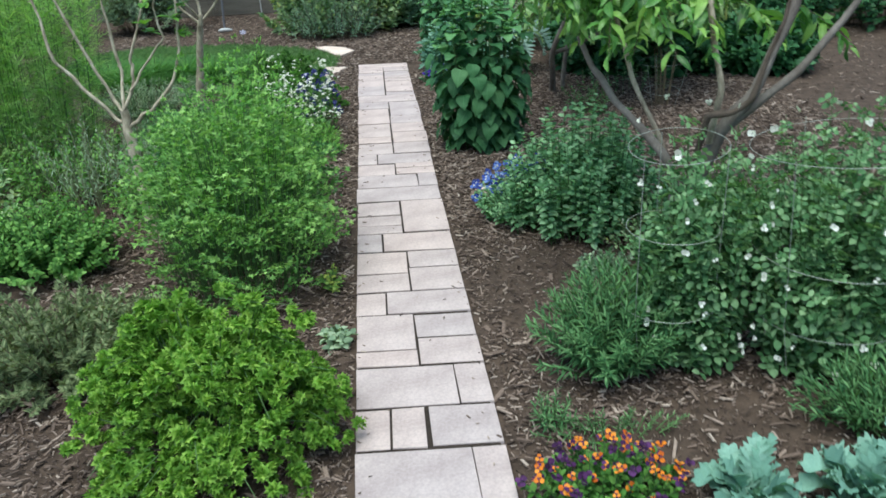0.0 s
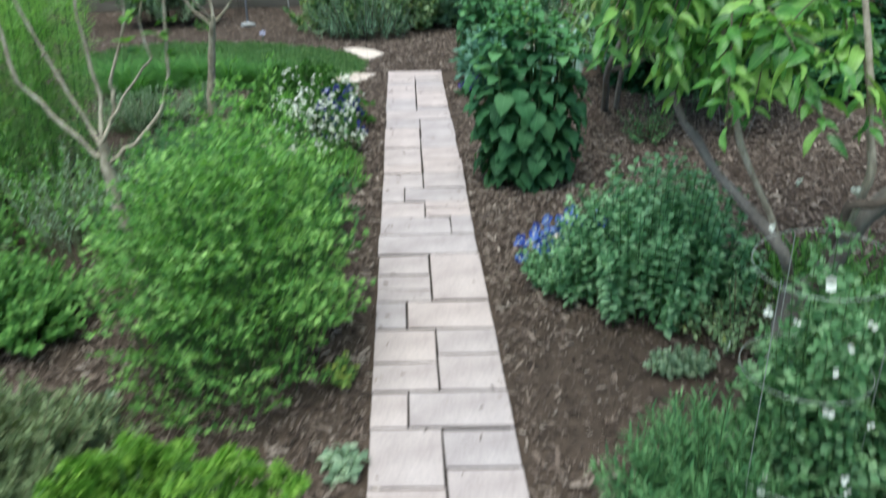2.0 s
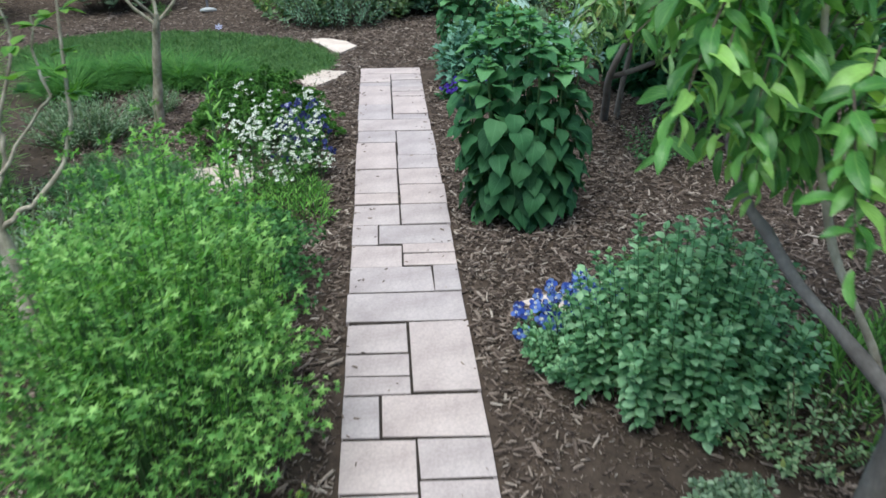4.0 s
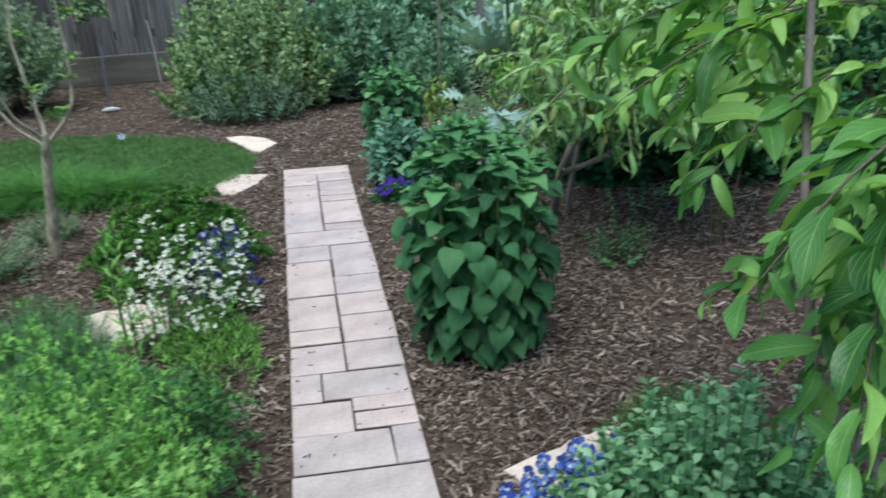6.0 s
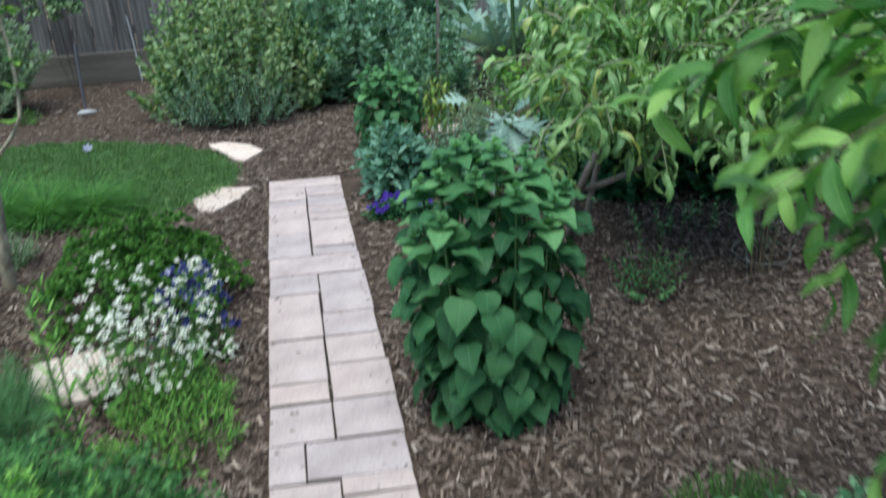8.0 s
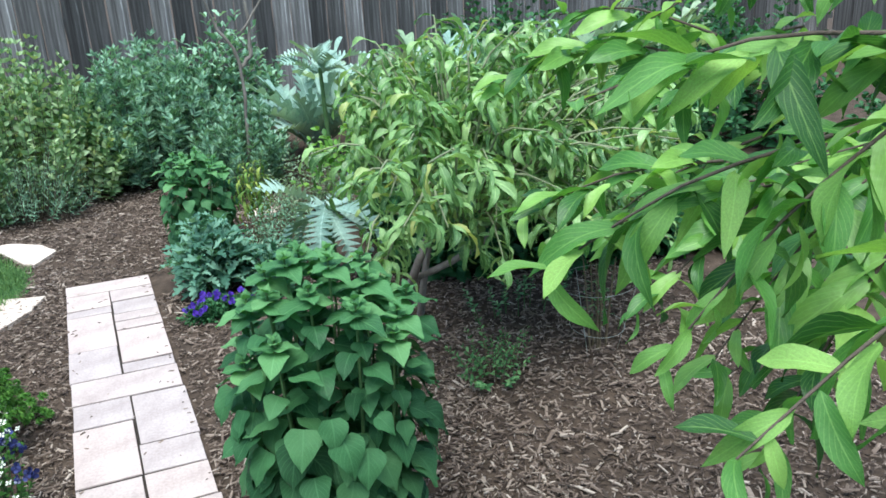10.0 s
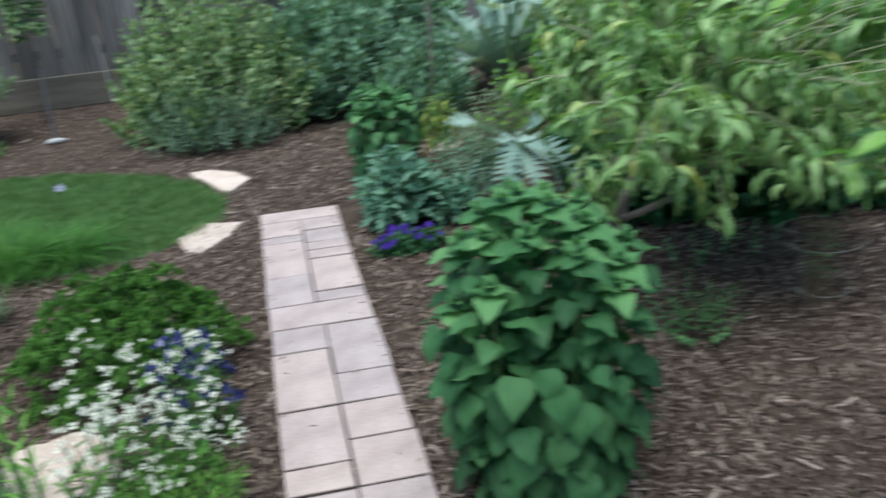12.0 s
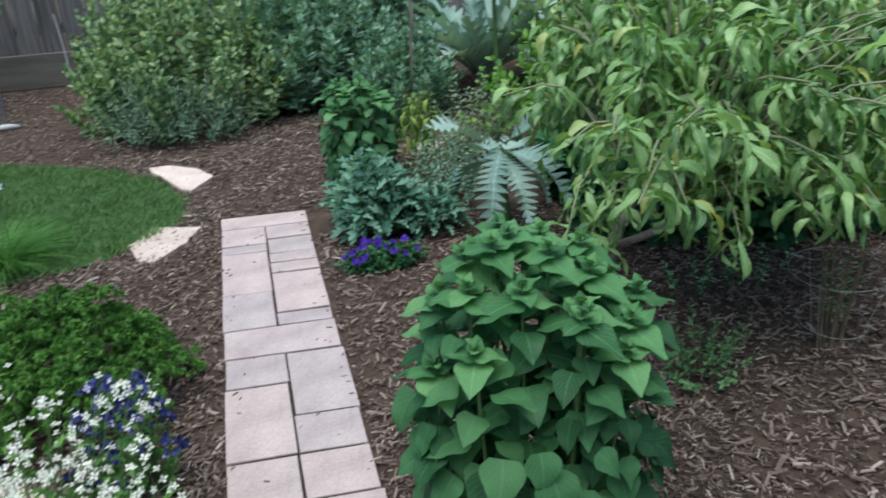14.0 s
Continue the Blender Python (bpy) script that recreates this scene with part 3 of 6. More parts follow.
for x0, x1, y0, y1 in PAVERS:
    bm = bmesh.new()
    w, d = x1 - x0 + 0.001, y1 - y0 - 0.005
    bmesh.ops.create_cube(bm, size=1)
    bmesh.ops.scale(bm, vec=(w, d, 0.05), verts=bm.verts)
    for v in bm.verts:
        v.co.x += rng.uniform(-0.002, 0.002)
        v.co.y += rng.uniform(-0.003, 0.003) - 0.055 * v.co.x
    bmesh.ops.bevel(bm, geom=[e for e in bm.edges if all(v.co.z > 0 for v in e.verts)], offset=0.003, segments=2, affect="EDGES", profile=0.6)
    ob = part("paver", from_bm("paver", bm, M["paver"]), path)
    cx, cy = (x0 + x1) / 2, (y0 + y1) / 2
    ob.matrix_local = pose(cx, cy - 0.055 * (cx - 0.1), -0.012 + rng.uniform(-0.002, 0.002), rng.uniform(-0.4, 0.4), rng.uniform(-0.4, 0.4), 0)


bm = bmesh.new()
bmesh.ops.create_cube(bm, size=1)
bmesh.ops.scale(bm, vec=(0.405, 10.2, 0.02), verts=bm.verts)
part("joint_filling", from_bm("joint_filling", bm, M["joint"]), path, "dark soil in the joints").location = (0.207, 3.12, -0.0012)


def flagstone(outline, label, z=0.012, seed=1):
    """A flat, uneven slab with a chipped rim."""
    rr = random.Random(seed)
    pts = []
    for i, a in enumerate(outline):
        b = outline[(i + 1) % len(outline)]
        for k in range(5):
            s = k / 5
            pts.append((a[0] + (b[0] - a[0]) * s + rr.uniform(-0.008, 0.008), a[1] + (b[1] - a[1]) * s + rr.uniform(-0.008, 0.008)))
    cx, cy = sum(p[0] for p in pts) / len(pts), sum(p[1] for p in pts) / len(pts)
    bm = bmesh.new()
    top = [bm.verts.new((x - cx, y - cy, rr.uniform(-0.003, 0.003))) for x, y in pts]
    f = bm.faces.new(top)
    if f.normal.z < 0:
        f.normal_flip()
    f.normal_update()
    inner = bmesh.ops.inset_region(bm, faces=[f], thickness=0.012, depth=0.006)
    ext = bmesh.ops.extrude_edge_only(bm, edges=[e for e in bm.edges if e.is_boundary])
    for v in ext["geom"]:
        if isinstance(v, bmesh.types.BMVert):
            v.co.z -= 0.04
    bmesh.ops.recalc_face_normals(bm, faces=bm.faces)
    ob = new("flagstone", from_bm("flagstone", bm, M["flagstone"]))
    ob.location = (cx, cy, z)
    return tagged(ob, label, "stepping stone", "stepping stones")


flagstone([(-0.45, 9.31), (-0.23, 8.83), (-0.17, 8.78), (-0.05, 9.0), (-0.16, 9.18), (-0.32, 9.31)], "pale pinkish flagstone between lawn and mulch", 0.015, 2)
flagstone([(-0.45, 8.08), (-0.375, 7.86), (-0.325, 7.84), (-0.177, 8.025), (-0.115, 8.2), (-0.35, 8.28)], "chipped pale flagstone at the lawn's edge", 0.015, 3)
flagstone([(0.63, 4.855), (0.80, 4.91), (0.97, 4.97), (1.08, 4.93), (1.02, 4.72), (0.72, 4.68)], "pink flagstone beside blue violas", 0.02, 4)
flagstone([(-0.85, 6.08), (-0.66, 6.00), (-0.50, 6.05), (-0.51, 6.26), (-0.68, 6.36), (-0.88, 6.30)], "pinkish flagstone half hidden under white blossom", 0.03, 5)
flagstone([(1.12, 9.0), (1.3, 8.95), (1.4, 9.1), (1.22, 9.2)], "small pale flagstone under the shrubs", 0.02, 6)

# lawn: turf bed and blades
bm = bmesh.new()
ring = [bm.verts.new((LAWN[2] * (1 + 0.02 * math.sin(7 * a)) * math.cos(a), LAWN[3] * (1 + 0.02 * math.sin(5 * a)) * math.sin(a), 0)) for a in (2 * math.pi * i / 64 for i in range(64))]
bm.faces.new(ring)
lawn = tagged(new("lawn", from_bm("lawn", bm, M["lawn_soil"])), "small oval patch of mown green grass", "lawn", kind="structure")
lawn.location = (LAWN[0], LAWN[1], 0.004)
lawn.rotation_euler.z = LAWN_TURN
g = np.random.default_rng(11)
n = 60000
a, r = g.uniform(0, 6.2832, n), np.sqrt(g.uniform(0, 1, n)) * g.uniform(0.96, 1.03, n)
c, k = math.cos(LAWN_TURN), math.sin(LAWN_TURN)
lx, ly = LAWN[2] * r * np.cos(a), LAWN[3] * r * np.sin(a)
p = np.stack([LAWN[0] + c * lx - k * ly, LAWN[1] + k * lx + c * ly, np.full(n, 0.004)], 1)
w = np.stack([g.normal(0, 0.7, n), g.normal(0, 0.7, n), np.ones(n)], 1)
u = np.stack([g.normal(0, 1, n), g.normal(0, 1, n), np.zeros(n)], 1)
tall = np.array([1.0 + 0.9 * noise.noise((7 * x, 7 * y, 0.0)) for x, y, _ in p])  # uneven clumps
turf = new("turf_blades", scatter("turf_blades", blade(1, 0.16, 0.3, 0, 0, 0, lambda s: 1 - 0.8 * s), p, w, u, g.uniform(0.016, 0.042, n) * np.clip(tall, 0.45, 1.7), M["lawn"]))
tagged(turf, "short dense green turf grass", "grass", kind="stuff")

# bark chips
g = np.random.default_rng(21)


def chips(n, xs, ys, z=(0.0, 0.012), clear=(), mean=-3.8):
    x, y = g.uniform(*xs, n), g.uniform(*ys, n)
    keep = ~((x > -0.012) & (x < 0.435) & (y < 8.27)) & ~(lawn_reach(x, y) < 0.98)
    for cx, cy, ra, rb, left in clear:
        inside = ((x - cx) / ra) ** 2 + ((y - cy) / rb) ** 2 < 1
        keep &= ~inside | (g.uniform(0, 1, n) < left)
    x, y = x[keep], y[keep]
    n = len(x)
    length = np.clip(g.lognormal(mean, 0.5, n), 0.004, 0.075)
    yaw = g.uniform(0, 6.2832, n)
    along = np.stack([np.cos(yaw), np.sin(yaw), g.normal(0, 0.24, n)], 1)
    up = np.stack([g.normal(0, 0.25, n), g.normal(0, 0.25, n), np.ones(n)], 1)
    squash = np.stack([g.uniform(0.10, 0.36, n), np.ones(n), np.clip(0.005 / length, 0.05, 0.4)], 1)
    return np.stack([x, y, g.uniform(*z, n)], 1), along, up, length, squash


CHIP = Shape([(-0.34, -0.5, -0.5), (0.3, -0.43, -0.5), (0.5, 0.28, -0.5), (-0.12, 0.5, -0.5), (-0.3, -0.4, 0.35), (0.2, -0.46, 0.5), (0.34, 0.3, 0.4), (-0.08, 0.46, 0.05)],
             [(4, 5, 6, 7), (0, 4, 7, 3), (1, 2, 6, 5)])
SOIL = ((0.86, 3.7, 0.36, 0.42, 0.22), (1.1, 2.72, 0.42, 0.16, 0.25))
sets = [chips(26000, (-1.3, 1.7), (2.2, 4.9), (0.0, 0.004), mean=-4.75), chips(34000, (-1.3, 1.5), (2.2, 6.4), clear=SOIL), chips(32000, (0.4, 3.0), (4.5, 7.9), (0.0, 0.018), clear=SOIL), chips(24000, (-1.6, 0.0), (5.2, 8.6), (0.0, 0.016)), chips(13000, (-2.6, 2.4), (8.2, 12.0)), chips(6000, (-4.0, -1.2), (2.2, 9.0)), chips(7000, (-5.0, -2.4), (8.0, 12.1)), chips(5000, (-2.6, 1.0), (9.2, 12.1)), chips(9000, (-1.0, 1.3), (8.3, 10.2)), chips(7000, (1.4, 5.0), (2.2, 9.0)), chips(4000, (-3.5, 4.5), (-1.5, 2.3))]
mulch = new("bark_mulch", scatter("bark_mulch", CHIP, *[np.concatenate([s[i] for s in sets]) for i in range(4)], M["chips"], np.concatenate([s[4] for s in sets])))
mulch.data.polygons.foreach_set("use_smooth", np.zeros(len(mulch.data.polygons), dtype=bool))
tagged(mulch, "coarse weathered brown bark chips covering the ground", "mulch", kind="stuff")

# small bits of bark and leaf fallen on the path
n = 150
y = g.uniform(2.4, 8.3, n)
x = np.where(g.uniform(0, 1, n) < 0.6, np.abs(g.normal(0, 0.03, n)), g.uniform(0.02, 0.40, n))
x = np.where(g.uniform(0, 1, n) < 0.5, x, 0.415 - x)
yaw = g.uniform(0, 6.28, n)
length = g.uniform(0.006, 0.026, n)
bits = new("path_litter", scatter("path_litter", CHIP, np.stack([x, y, np.full(n, 0.016)], 1), np.stack([np.cos(yaw), np.sin(yaw), np.zeros(n)], 1), np.tile((0, 0, 1.0), (n, 1)), length, M["chips"], np.stack([g.uniform(0.2, 0.5, n), np.ones(n), np.clip(0.003 / length, 0.1, 0.5)], 1)))
tagged(bits, "scattered crumbs of bark on the pavers", "litter", kind="stuff")

# fence at the back
FENCE_Y = 12.2
fence = empty("fence", (0, FENCE_Y, 0), "weathered grey wooden board fence with a kickboard", "fence", kind="structure")
rr = random.Random(8)
boards = []
for k in range(4):
    bm = bmesh.new()
    bmesh.ops.create_cube(bm, size=1)
    bmesh.ops.scale(bm, vec=(0.182, 0.02, 1.6), verts=bm.verts)
    bmesh.ops.subdivide_edges(bm, edges=[e for e in bm.edges if abs(e.verts[0].co.z - e.verts[1].co.z) > 1], cuts=6)
    for v in bm.verts:
        v.co.x += rr.uniform(-0.005, 0.005)
        v.co.y += rr.uniform(-0.004, 0.004)
        if v.co.z > 0.7:
            v.co.z += rr.uniform(-0.03, 0.01)
    boards.append(from_bm("board", bm, M["fence"]))
x = -7.0
while x < 10.0:
    ob = part("board", rr.choice(boards), fence)
    ob.matrix_local = pose(x, rr.choice((0, 0.006)) + rr.uniform(-0.003, 0.003), 1.08 + rr.uniform(-0.015, 0.015), 0, rr.uniform(-0.5, 0.5), rr.choice((0, 180)) + rr.uniform(-1, 1))
    x += 0.19 + rr.uniform(-0.004, 0.012)
for name, z, dy, mat, th, hh in (("kickboard", 0.15, -0.03, "kickboard", 0.04, 0.30), ("rail", 0.5, 0.05, "fence", 0.05, 0.09), ("rail", 1.6, 0.05, "fence", 0.05, 0.09)):
    bm = bmesh.new()
    bmesh.ops.create_cube(bm, size=1)
    bmesh.ops.scale(bm, vec=(17.2, th, hh), verts=bm.verts)
    bmesh.ops.bevel(bm, geom=bm.edges[:], offset=0.004, segments=1, affect="EDGES")
    part(name, from_bm(name, bm, M[mat]), fence).location = (1.5, dy, z)
for side in (-1, 1):
    bm = bmesh.new()
    bmesh.ops.create_cube(bm, size=1)
    bmesh.ops.scale(bm, vec=(0.03, 26, 1.85), verts=bm.verts)
    ob = tagged(new("wall_west" if side < 0 else "wall_east", from_bm("side_fence", bm, M["fence"])), "weathered wooden side fence", "fence", kind="structure")
    ob.location = (1.5 + side * 8.6, FENCE_Y - 13, 0.92)

# ---- leaf shapes ----
HEARTS = [blade(10, 0.86, d, 0.12, 0.055, 2, heart_profile, tw) for d, tw in ((0.3, 0.1), (0.45, -0.12), (0.2, 0.05), (0.6, 0.1))]
LANCES = [blade(9, wd, d, 0.4, wv, 1, lambda s: 2.9 * s ** 0.7 * (1 - s) ** 0.85, tw) for wd, d, wv, tw in ((0.29, 0.5, 0.09, 0.3), (0.27, 0.8, 0.11, -0.5), (0.31, 0.35, 0.08, 0.4), (0.28, 1.05, 0.12, 0.6))]
DROOPS = [curled(9, *p) for p in ((0.175, 1.9, 0.24, 0.5, 0.4, 0.0), (0.15, 2.3, 0.3, -0.9, -0.45, 1.5), (0.185, 1.6, 0.22, 0.4, 0.45, 3.0), (0.155, 2.1, 0.28, 1.0, -0.4, 4.2), (0.17, 1.3, 0.25, -0.6, 0.45, 2.2))]
OVAL = blade(4, 0.62, 0.2, 0.3, 0.0, 1)
ROUND = blade(3, 0.72, 0.35, 0.2, 0.0, 1, lambda s: (0.35, 0.95, 0.9, 0.1)[round(3 * s)])
NARROW = blade(3, 0.16, 0.2, 0.2, 0.0, 1)
SPRIG = blade(2, 0.2, 0.2, 0.0, 0.0, 0, lambda s: (0.5, 1.0, 0.1)[round(2 * s)]).joined([((0, 0.2 * i, 0), t, 20, 0.8) for i in range(3) for t in (-45, 45)])
FAR = blade(3, 0.6, 0.25, 0.3, 0.0, 1, lambda s: (0.3, 1.0, 0.8, 0.05)[round(3 * s)])
SMALL = blade(3, 0.5, 0.25, 0.3, 0.0, 1, lambda s: (0.3, 1.0, 0.75, 0.05)[round(3 * s)])
THREAD = blade(1, 0.05, 0.3, 0.0, 0.0, 0, lambda s: 1 - 0.4 * s)
LEAFLET = lobed(5, 0.62, 0.16, 1.0, 0.95, 2, 2)
FRILL = lobed(5, 0.6, 0.42, 1.0, 1.2, 2, 4).joined([((0, 0, 0), turn + 40 * k, tilt, 0.95 - 0.12 * k) for k, (tilt, many) in enumerate(((-10, 5), (28, 5), (62, 3))) for turn in range(0, 360, 360 // many)])
TERN = lobed(3, 0.62, 0.12, 1.0, 0.95, 2, 2).joined([((0, 0.45, 0), 0, 0, 0.6), ((0.08, 0.35, 0), -55, 5, 0.55), ((-0.08, 0.35, 0), 55, 5, 0.55), ((0, 0.85, -0.02), 0, -8, 0.42)])
PEA = ROUND.joined([((0.02, 0.15, 0), -75, 10, 0.5), ((-0.02, 0.15, 0), 75, 10, 0.5), ((0.02, 0.55, 0), -65, 10, 0.45), ((-0.02, 0.55, 0), 65, 10, 0.45)])
FEATHER = THREAD.joined([((0, s * 0.8, 0), t, k * 25, 0.55 - 0.35 * s) for s in (0.05, 0.35, 0.65) for t, k in ((55, 1), (-55, 1), (35, -1), (-30, -1))] + [((0, 0, 0), 0, 0, 1.0)])
RAGGED = pinnate(5, 0.46, 0.78, 0.35, 0.35, 0.10)
THISTLE = [pinnate(12, 0.46, 0.93, d, 0.35, 0.10) for d in (0.45, 0.7, 0.3)]
GRASS = blade(4, 0.022, 0.9, 0.0, 0.0, 0, lambda s: 1 - 0.85 * s)
CROSS = flower(4, 1.0, 0.2, 0.75)


def pansy(name, main, dark, size=0.021):
    """Two upper petals, three lower ones and a dark eye; faces +z."""
    back, face, eye = flower(2, size * 1.05, 0.35, 0.62, 0.25), flower(3, size, 0.15, 0.85, 0.75), flower(5, size * 0.28, 0.3, 0.9)
    v = np.concatenate([back.v - (0, 0, 0.003), face.v, eye.v + (0, 0, 0.004)])
    t = [back.t, face.t + len(back.v), eye.t + len(back.v) + len(face.v)]
    me = build_mesh(name, v, [np.concatenate(t)], [M[dark], M[main], M["petal_white"] if main == "petal_blue" else M[dark]])
    me.polygons.foreach_set("material_index", np.repeat([0, 1, 2], [len(x) for x in t]).astype(np.int32))
    return me


# ---- beside the path, west side ----
fronds("curly_parsley", (-0.40, 2.9, 0), "mound of bright lime-green curly parsley by the path", FRILL, "curly", CURLY_FAN, 1, rx=0.33, ry=0.29, h=0.47, count=84, pad=0.125, size=(0.019, 0.036), depth=(0.5, 1.12), fall=0.74, sag=1.2, rough=0.55, loose=0.08, wide=0.5)
fronds("flat_parsley", (-0.46, 4.10, 0), "tall bushy flat-leaved parsley gone leggy", LEAFLET, "flat", FLAT_FAN, 2, rx=0.37, ry=0.56, h=0.68, count=540, pad=0.09, size=(0.019, 0.036), depth=(0.1, 1.12), fall=0.34, sag=0.3, rough=0.45, base=0.75, rise=0.75, stem_r=0.0018)
bush("flowering_parsley", (-0.48, 4.36, 0.0), "light green flowering herb shoots above parsley", "herb", TERN, "tops", seed=3, rx=0.36, ry=0.52, h=0.95, stems=110, nodes=10, per_node=2, size=(0.032, 0.066), start=0.35, spread=(65, 32), base=0.8, fill=0.5, shrink=0.5, fall=0.3, jitter=0.7, loose=0.4)
fronds("leafy_herb", (-0.60, 5.05, 0), "low spreading green herb with cut leaves", LEAFLET, "celery", FLAT_FAN, 4, rx=0.45, ry=0.42, h=0.36, count=420, pad=0.075, size=(0.019, 0.036), depth=(0.2, 1.08), fall=0.5, sag=0.4, rough=0.5, base=0.7, rise=0.35, stem_r=0.002)
bush("thyme_bush", (-0.98, 3.4, 0), "dull grey-green woody thyme bush", "herb", SPRIG, "heather", "stem_brown", seed=5, rx=0.42, ry=0.34, h=0.33, stems=210, nodes=9, per_node=2, size=(0.026, 0.046), start=0.2, spread=(60, 35), base=0.5, fill=0.35, loose=0.6, jitter=0.6)
bush("oregano_mound", (-1.33, 4.25, 0), "rounded mound of fresh green oregano", "herb", OVAL, "bright", seed=6, rx=0.36, ry=0.32, h=0.35, stems=230, nodes=9, per_node=2, size=(0.024, 0.042), start=0.3, spread=(70, 45), base=0.5, fill=0.65)
bush("weedy_herb", (-1.28, 5.0, 0), "thin twiggy herb with pale seed heads", "herb", NARROW, "greygreen", "branchlet", seed=7, rx=0.35, ry=0.35, h=0.45, stems=70, nodes=7, per_node=2, size=(0.03, 0.05), start=0.3, spread=(50, 25), base=0.7, fill=0.5, column=True, own_stems=True)
bush("leafy_weed", (-1.95, 4.7, 0), "dark green leafy weed clump", "herb", OVAL, "shrub", seed=8, rx=0.4, ry=0.4, h=0.5, stems=90, nodes=8, per_node=2, size=(0.04, 0.07), start=0.2, base=0.5)
bush("bright_weed", (-1.05, 4.85, 0), "small yellow-green feathery weed", "herb", TERN, "tops", seed=9, rx=0.2, ry=0.2, h=0.32, stems=26, nodes=6, per_node=2, size=(0.03, 0.05), start=0.3, base=0.5)
bush("woolly_sprig", (-0.07, 3.42, 0), "little woolly grey-green rosette at the path's edge", "herb", OVAL, "greygreen", seed=183, rx=0.07, ry=0.08, h=0.07, stems=12, nodes=3, per_node=2, size=(0.03, 0.05), start=0.2, base=0.4, fill=0.5)
bush("woolly_sprig", (-0.10, 3.85, 0), "yellowing little seedling at the path's edge", "herb", OVAL, "yellow", seed=184, rx=0.06, ry=0.10, h=0.12, stems=12, nodes=4, per_node=2, size=(0.02, 0.035), start=0.2, base=0.4, fill=0.5)
bush("woolly_sprig", (-0.86, 3.72, 0), "little woolly grey-green rosette in the mulch", "herb", OVAL, "greygreen", seed=185, rx=0.10, ry=0.10, h=0.08, stems=14, nodes=3, per_node=2, size=(0.03, 0.05), start=0.2, base=0.4, fill=0.5)
bush("undergrowth_weed", (-1.55, 5.25, 0), "rank green weeds under the feathery fennel", "herb", SMALL, "bright", "branchlet", seed=180, rx=0.42, ry=0.40, h=0.42, stems=120, nodes=8, per_node=2, size=(0.025, 0.05), start=0.15, spread=(70, 40), base=0.8, fill=0.4, fall=0.3)
bush("undergrowth_weed", (-2.35, 5.0, 0), "rank green weeds under the feathery fennel", "herb", OVAL, "tarragon", seed=181, rx=0.45, ry=0.40, h=0.55, stems=110, nodes=8, per_node=2, size=(0.035, 0.06), start=0.15, spread=(70, 40), base=0.7, fill=0.5, fall=0.4)
bush("undergrowth_weed", (-1.15, 5.35, 0), "thin grey-green weeds around the sapling's foot", "herb", NARROW, "greygreen", "stem_brown", seed=182, rx=0.32, ry=0.34, h=0.36, stems=80, nodes=7, per_node=2, size=(0.03, 0.05), start=0.2, spread=(55, 30), base=0.8, fill=0.4, fall=0.3)
bush("fennel", (-2.0, 5.75, 0), "tall feathery green fennel clump", "herb", FEATHER, "fennel", seed=10, rx=0.72, ry=0.55, h=1.75, stems=105, nodes=20, per_node=2, size=(0.09, 0.17), start=0.08, spread=(65, 35), base=0.75, fill=0.6, column=True, stem_r=0.0025, own_stems=True)
bush("fennel", (-3.0, 6.6, 0), "tall feathery green fennel clump", "herb", FEATHER, "fennel", seed=12, rx=0.7, ry=0.6, h=1.6, stems=60, nodes=18, per_node=2, size=(0.09, 0.17), start=0.08, spread=(65, 35), base=0.75, fill=0.6, column=True, stem_r=0.0025, own_stems=True)
fronds("dark_parsley", (-0.52, 6.75, 0), "dense mound of dark green curly parsley", FRILL, "darkp", CURLY_FAN, 13, rx=0.36, ry=0.32, h=0.43, count=90, pad=0.105, size=(0.016, 0.030), depth=(0.5, 1.1), fall=0.66, sag=1.2, rough=0.55, base=0.4, loose=0.08, wide=0.5)
bush("lavender_mound", (-1.55, 6.9, 0), "low grey-green lavender mound beside the sapling", "herb", NARROW, "greygreen", seed=14, rx=0.42, ry=0.30, h=0.30, stems=200, nodes=8, per_node=2, size=(0.025, 0.045), start=0.3, spread=(45, 25), base=0.5, fill=0.7)
bush("curry_plant", (-1.28, 7.38, 0), "small silvery grey mound at the sapling's foot", "herb", NARROW, "greygreen", seed=15, rx=0.20, ry=0.18, h=0.22, stems=100, nodes=7, per_node=2, size=(0.02, 0.035), start=0.3, spread=(45, 25), base=0.5, fill=0.7)
bush("green_herb", (-1.0, 5.78, 0), "soft dark green feathery herb", "herb", FEATHER, "tarragon", seed=16, rx=0.38, ry=0.36, h=0.36, stems=150, nodes=7, per_node=2, size=(0.05, 0.09), start=0.25, spread=(55, 30), base=0.7, fill=0.55, fall=0.45)
bush("bolting_herb", (-0.48, 5.38, 0), "tall bolting herb stem with a few narrow leaves", "herb", NARROW, "tops", seed=186, rx=0.05, ry=0.05, h=0.78, stems=3, nodes=14, per_node=2, size=(0.05, 0.09), start=0.15, spread=(60, 35), base=0.5, fill=0.8, column=True, stem_r=0.005, own_stems=True)


